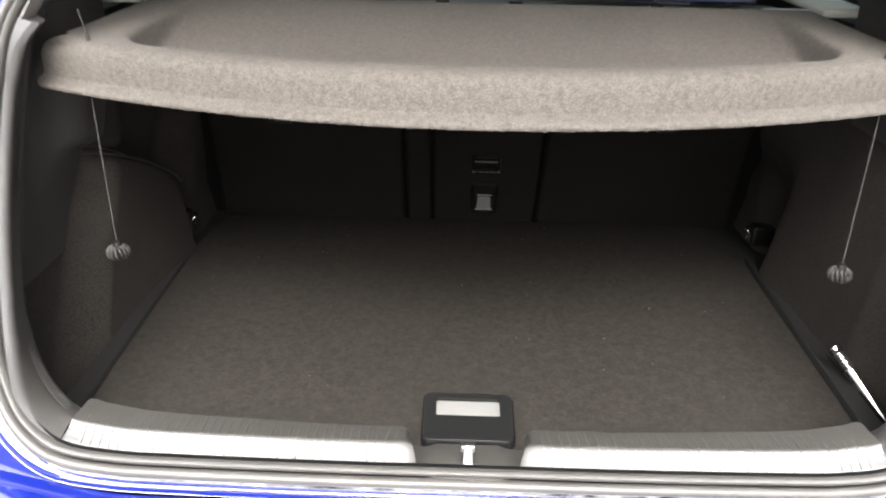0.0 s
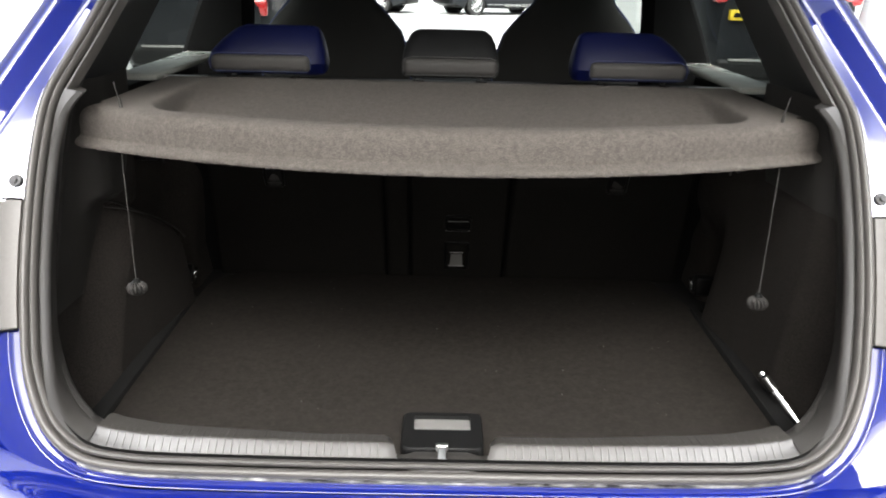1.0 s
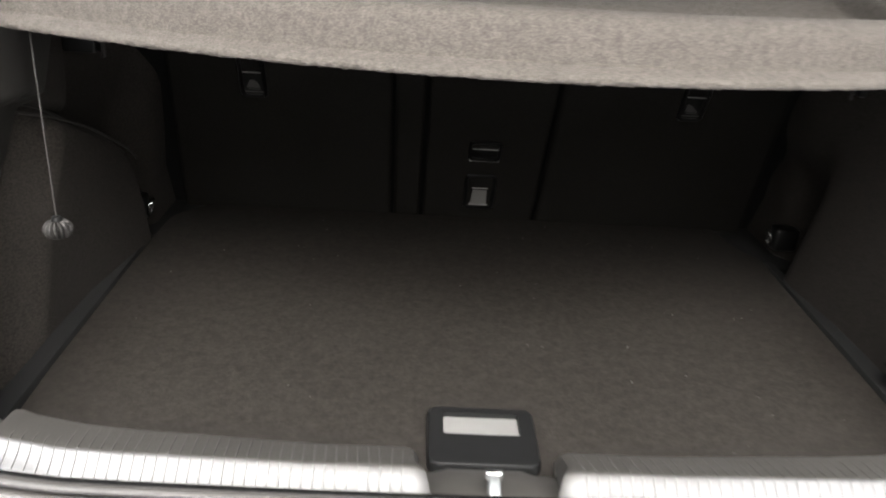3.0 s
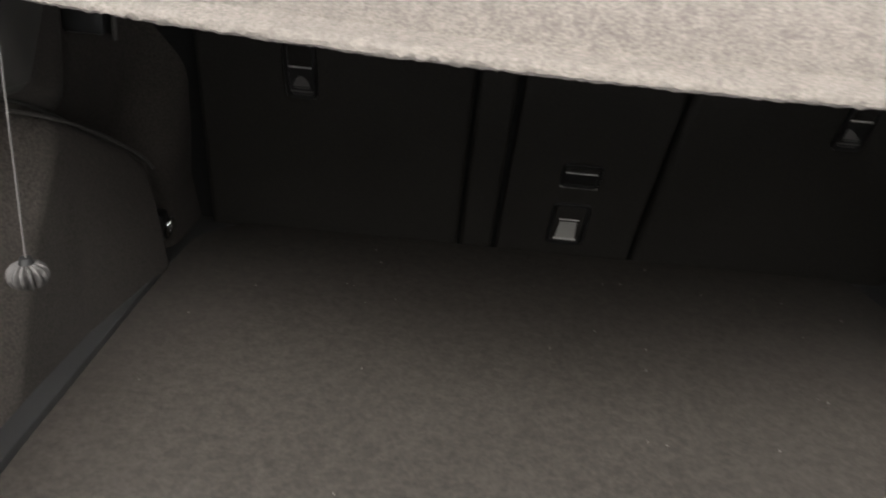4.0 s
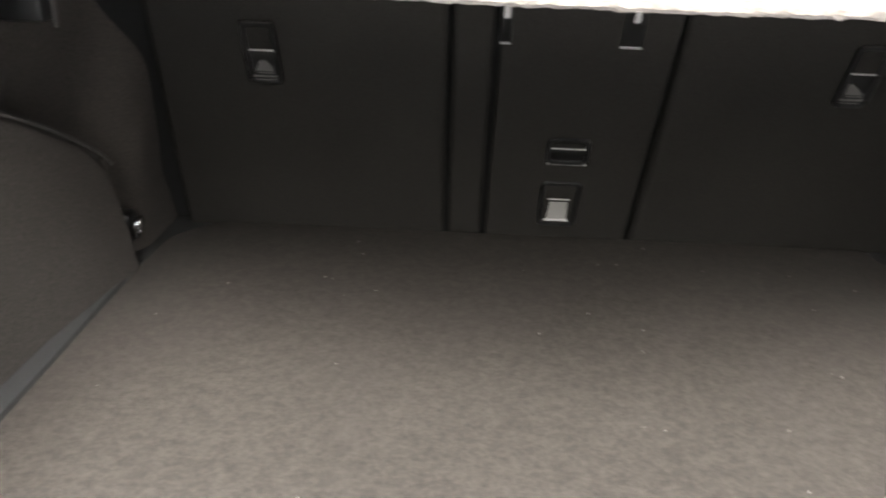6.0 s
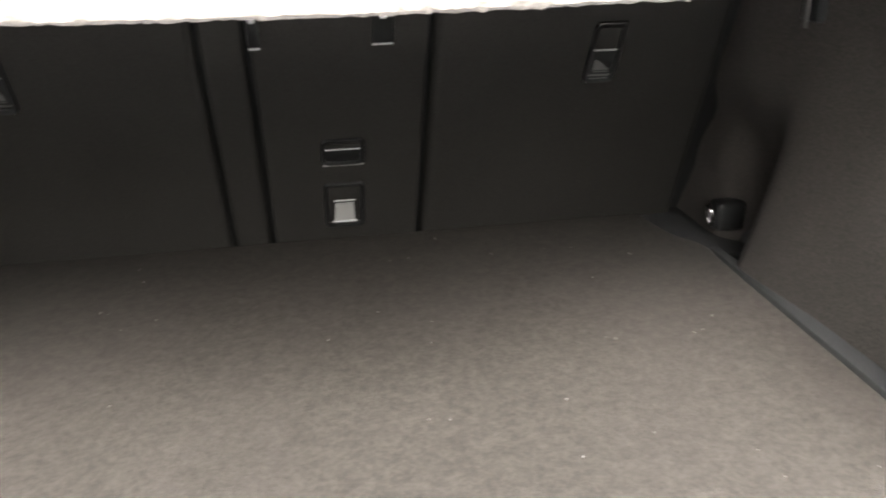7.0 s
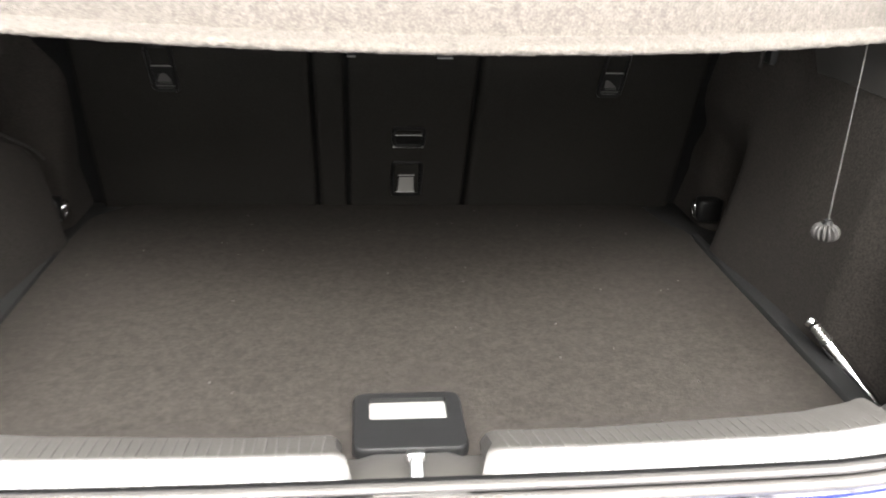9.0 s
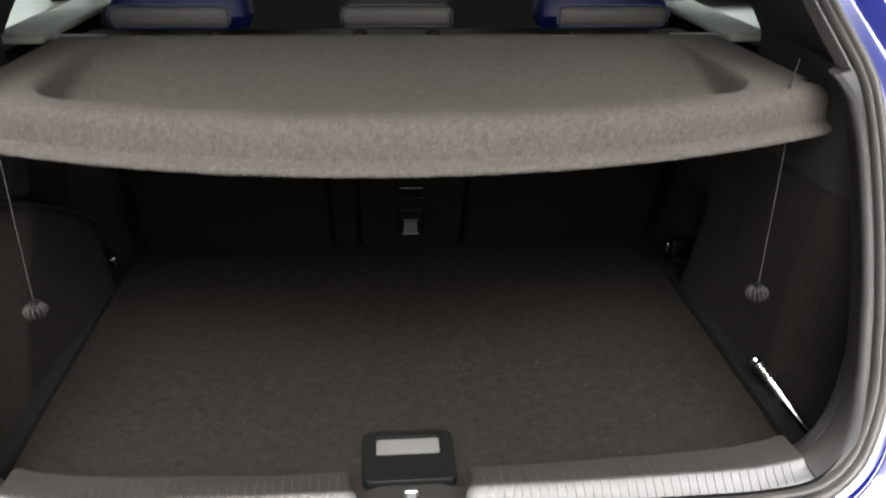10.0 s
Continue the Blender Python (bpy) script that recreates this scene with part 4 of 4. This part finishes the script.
for s in np.linspace(-1, 1, 331):
    row = []
    x = (0.643 if s < 0 else 0.650) * s
    yf = shelf_front(x)
    end = max(0, (abs(x) - 0.625) / 0.018)
    for k, (d, z) in enumerate(FRONT):
        fuzz = 0.0011 * noise.noise((x * 260, k * 1.7, 3.1)) + 0.0007 * noise.noise((x * 700, k * 2.9, 8.1)) if 2 < k else 0
        up = 1.1 + (z - 1.1) * (1 - 0.10 * end ** 2)
        xx = s * min(0.643, shelf_half(yf + d)) * (1.0 if s < 0 else 1.011)
        row.append((xx, yf + d + 0.006 * end ** 2 - fuzz, up - fuzz))
    y0 = yf + 0.058
    for r in REAR[1:]:
        y = y0 + (0.706 - y0) * r
        xx = s * shelf_half(y) * (1.0 if s < 0 else 1.011)
        r0 = 0.055
        qx, qy = abs(xx) - 0.515 + r0, yf + 0.074 + r0 - y
        tray = soft(r0 - math.hypot(max(qx, 0), max(qy, 0)) - min(max(qx, qy), 0), 0.0030) * min(1, max(0, (0.672 - y) / 0.22)) ** 1.3
        row.append((xx, y, 1.151 + 0.004 * r - TRAY_Z * tray))
    row.append((s * 0.595, 0.708, 1.135))
    rows.append(row)
bm = grid(rows, close_v=True)
part("panel", bm, FELT, shelf, "felt-covered moulded shelf panel")
for side, kx, ky, kz in ((-1, -0.541, 0.266, 0.845), (1, 0.543, 0.259, 0.844)):
    hx, hy = side * (0.555 if side < 0 else 0.560), 0.318
    pts = [(hx + side * 0.010, hy + 0.006, 1.192), (hx + side * 0.008, hy + 0.004, 1.183), (hx + side * 0.003, hy + 0.002, 1.166), (hx, hy, 1.15), (hx, hy - 0.010, 1.12), (hx - side * 0.003, hy - 0.026, 1.085), ((hx + kx) / 2 - side * 0.001, (hy - 0.026 + ky) / 2, (1.085 + kz) / 2), (kx, ky, kz + 0.012)]
    cord = part("cord", tube(spline(pts, 40), 0.0011, 8), CORD, shelf, "thin grey woven pull cord")
    part("ferrule", tube([(hx + side * 0.004, hy + 0.003, 1.167), (hx, hy, 1.150)], [0.0022, 0.0034], 10), PLASTIC, cord, "grey cord ferrule")
    bm = bmesh.new()
    rings = []
    for a in np.linspace(-math.pi / 2 + 0.15, math.pi / 2 - 0.15, 11):
        row = []
        for b in np.linspace(0, 2 * math.pi, 104, endpoint=False):
            r = 0.0182 * math.cos(a) ** 0.7 * (1 - 0.36 * (0.5 - 0.5 * math.cos(14 * b + 1.6 * a)) ** 2)
            row.append((kx + r * math.cos(b), ky + r * math.sin(b), kz + 0.0120 * math.sin(a)))
        rings.append(row)
    grid(rings, close_v=True, bm=bm)
    knob = part("knob", bm, KNOB, cord, "ribbed round grey knob")
    part("cap", tube([(kx, ky, kz + 0.011), (kx, ky, kz + 0.017)], [0.007, 0.005], 12), BLACK, cord)

# ---- slim chrome rod in the corner pocket ----
rod = thing("chrome_rod", (0.70, 0.18, 0.55), "slim tapered chrome rod leaning in the boot corner", "rod")
A, B = Vector((0.612, 0.345, 0.662)), Vector((0.702, 0.2, 0.548))
axis = B - A


def along(*steps):
    return [A + axis * s for s, _ in steps], [r for _, r in steps]


part("shaft", tube(*along((0.20, 0.004), (0.205, 0.0112), (0.30, 0.0118), (0.305, 0.0096), (0.315, 0.0096), (0.32, 0.0132), (0.5, 0.0128), (1.0, 0.0095)), 16), CHROME, rod)
part("tip", tube(*along((-0.01, 0.004), (0.0, 0.0100), (0.03, 0.0106), (0.05, 0.0080), (0.055, 0.0065)), 16), CHROME, rod)
neck = []
for k in range(7):
    s = 0.055 + k * 0.021
    neck += [(s, 0.0062), (s + 0.006, 0.0086), (s + 0.012, 0.0086), (s + 0.0205, 0.0062)]
part("threaded_neck", tube(*along(*neck), 12), STEEL, rod)


# ---- parked cars round about ----
def wheel(parent, x, y, r=0.335, w=0.22, side=1):
    """A road wheel with its axle along x."""
    rows = []
    for u, k in ((-0.5, 0.66), (-0.5, 0.9), (-0.42, 0.98), (-0.2, 1.0), (0.2, 1.0), (0.42, 0.98), (0.5, 0.9), (0.5, 0.66)):
        rows.append([(x + u * w, y + k * r * math.cos(a), r + k * r * math.sin(a)) for a in np.linspace(0, 2 * math.pi, 28, endpoint=False)])
    hub = part("wheel", grid(rows, close_v=True), TYRE, parent, "black tyre on a silver alloy rim")
    bm = bmesh.new()
    face = x + side * w * 0.46
    for k in range(10):
        a = 2 * math.pi * k / 10
        tube([(face, y + 0.04 * math.cos(a), r + 0.04 * math.sin(a)), (face - side * 0.01, y + r * 0.66 * math.cos(a), r + r * 0.66 * math.sin(a))], 0.016, 6, bm)
    tube([(face - side * 0.01, y + r * 0.67 * math.cos(a), r + r * 0.67 * math.sin(a)) for a in np.linspace(0, 2 * math.pi, 29)], 0.014, 6, bm, cap=False)
    tube([(face - side * 0.03, y, r), (face + side * 0.01, y, r)], [0.06, 0.05], 12, bm)
    part("rim", bm, ALLOY, hub, "silver spoked rim")
    # near-black disc that stands in for the shade behind the spokes
    part("hub_shadow", tube([(x - 0.02, y, r), (x + side * w * 0.30, y, r)], r * 0.66, 20), GAP, hub)


for x in (-0.78, 0.78):
    for y in (0.86, 3.48):
        wheel(car, x, y, side=math.copysign(1, x))


def parked_car(paint, label, at, turn, lens, plate=True, height=1.0, lamp=(0.74, 0.90), plate_at=(0.0, 0.66)):
    """A whole car: its length along y, nose to +y."""
    c = thing("parked_car", (0, 0, 0), label, "car", "parked cars")
    L = 2.15
    rows = []
    for y in np.linspace(-L, L, 45):
        e = abs(y) / L
        w = 0.88 * (1 - 0.16 * max(0, (e - 0.72) / 0.28) ** 2.2)
        belt = height * float(np.interp(y, [-L, -1.9, -1.0, 0.9, 1.7, 2.05, L], [0.86, 0.98, 0.97, 0.93, 0.84, 0.70, 0.55]))
        arch = max(0, 0.37 ** 2 - (y + 1.32) ** 2, 0.37 ** 2 - (y - 1.32) ** 2)
        low = 0.33 + math.sqrt(arch) if arch else float(np.interp(e, [0, 0.85, 1], [0.2, 0.24, 0.36]))
        half = [(0.0, low), (w * 0.9, low), (w * 0.985, low + 0.02), (w, max(low + 0.05, 0.55)), (w * 0.99, max(low + 0.08, belt * 0.78)), (w * 0.955, belt * 0.94), (w * 0.9, belt), (w * 0.5, belt + 0.03), (0, belt + 0.035)]
        rows.append([(x, y, z) for x, z in half] + [(-x, y, z) for x, z in half[-2:0:-1]])
    bm = grid(rows, close_v=True)
    bm.verts.ensure_lookup_table()
    n = len(rows[0])
    bm.faces.new([bm.verts[i] for i in range(n)])
    bm.faces.new([bm.verts[len(bm.verts) - n + i] for i in range(n)])
    part("body", bm, paint, c)
    rows = []
    for y, z, w in ((-2.0, 0.97, 0.74), (-1.75, 1.2, 0.68), (-1.35, 1.40, 0.60), (-0.4, 1.47, 0.58), (0.25, 1.43, 0.58), (0.75, 1.2, 0.66), (1.2, 0.95, 0.74)):
        z *= height
        base = 0.94 * height
        rows.append([(0.80, y, base), (w + (0.80 - w) * 0.4, y, base + (z - base) * 0.6), (w, y, z), (w * 0.6, y, z + 0.02), (-w * 0.6, y, z + 0.02), (-w, y, z), (-w - (0.80 - w) * 0.4, y, base + (z - base) * 0.6), (-0.80, y, base)])
    part("window_band", grid(rows), DARK_GLASS, c, "dark glass")
    part("roof", grid([[(x * 0.6, y, (1.425 + 0.065 * (1 - x * x) - 0.045 * (y + 0.5) ** 2) * height) for x in np.linspace(-1, 1, 9)] for y in np.linspace(-1.3, 0.3, 9)]), paint, c)
    for s in (-1, 1):
        for y in (-1.32, 1.32):
            part("wheel_arch", tube([(s * 0.60, y, 0.335), (s * 0.84, y, 0.335)], 0.365, 24), GAP, c)
            wheel(c, s * 0.775, y, side=s)
        part("tail_lamp", block(s * 0.70 - 0.10, s * 0.70 + 0.10, -2.14, -1.93, lamp[0] * height, lamp[1] * height, 0.03, 3), lens, c)
        if lens is AMBER_LENS:
            part("tail_lamp", block(s * 0.70 - 0.09, s * 0.70 + 0.09, -2.15, -1.93, (lamp[0] - 0.05) * height, lamp[0] * height - 0.004, 0.02, 3), RED_LENS, c)
        part("headlamp", block(s * 0.62 - 0.17, s * 0.62 + 0.17, 1.93, 2.08, 0.58, 0.70, 0.03, 3), PALE, c)
        for z, y1 in ((0.345, 0.9), (0.30, 0.2)):
            part("side_strip", tube([(s * 0.885, y, z) for y in np.linspace(-0.9, y1, 5)], 0.010, 6), STEEL, c)
        part("door_mirror", block(s * 0.97 - 0.09, s * 0.97 + 0.09, 0.62, 0.74, 0.92, 1.05, 0.03, 3), paint, c)
    part("grille", block(-0.45, 0.45, 2.06, 2.17, 0.34, 0.55, 0.02), BLACK, c)
    part("rear_bumper", block(-0.74, 0.74, -2.20, -1.95, 0.30, 0.52, 0.06, 3), BLACK if paint is not WHITE_PAINT else paint, c)
    part("bumper_strip", block(-0.60, 0.60, -2.215, -2.18, 0.50, 0.52, 0.004), STEEL, c)
    if plate:
        px, pz = plate_at
        p = part("number_plate", block(px - 0.2, px + 0.2, -2.215, -2.145, pz, pz + 0.11, 0.006), YELLOW, c, "yellow rear number plate")
        for x in (-0.16, 0.03):
            part("dark_bar", block(px + x, px + x + (0.15 if x < 0 else 0.12), -2.220, -2.212, pz + 0.03, pz + 0.08, 0.002, 1), GAP, p)
    c.matrix_world = pose(*at, 0, 0, turn)
    return c


parked_car(DARK_PAINT, "black car parked across the forecourt ahead", (1.94, 28.3, 0), 118, RED_LENS)
parked_car(DARK_PAINT, "black car parked beside another, far ahead", (-3.1, 28.0, 0), 75, RED_LENS)
parked_car(DARK_PAINT, "black car parked ahead with its yellow plate showing", (3.95, 10.3, 0), -3, RED_LENS, height=1.35, lamp=(0.83, 0.92), plate_at=(-0.45, 0.94))
parked_car(DARK_PAINT, "black car parked ahead, its silver bumper strip showing", (-3.0, 10.4, 0), 6, RED_LENS, plate=False, height=1.15)
parked_car(WHITE_PAINT, "white car parked beside, its amber and red lamp showing", (4.03, 4.99, 0), -28, AMBER_LENS, plate=False, height=1.5, lamp=(0.53, 0.61))
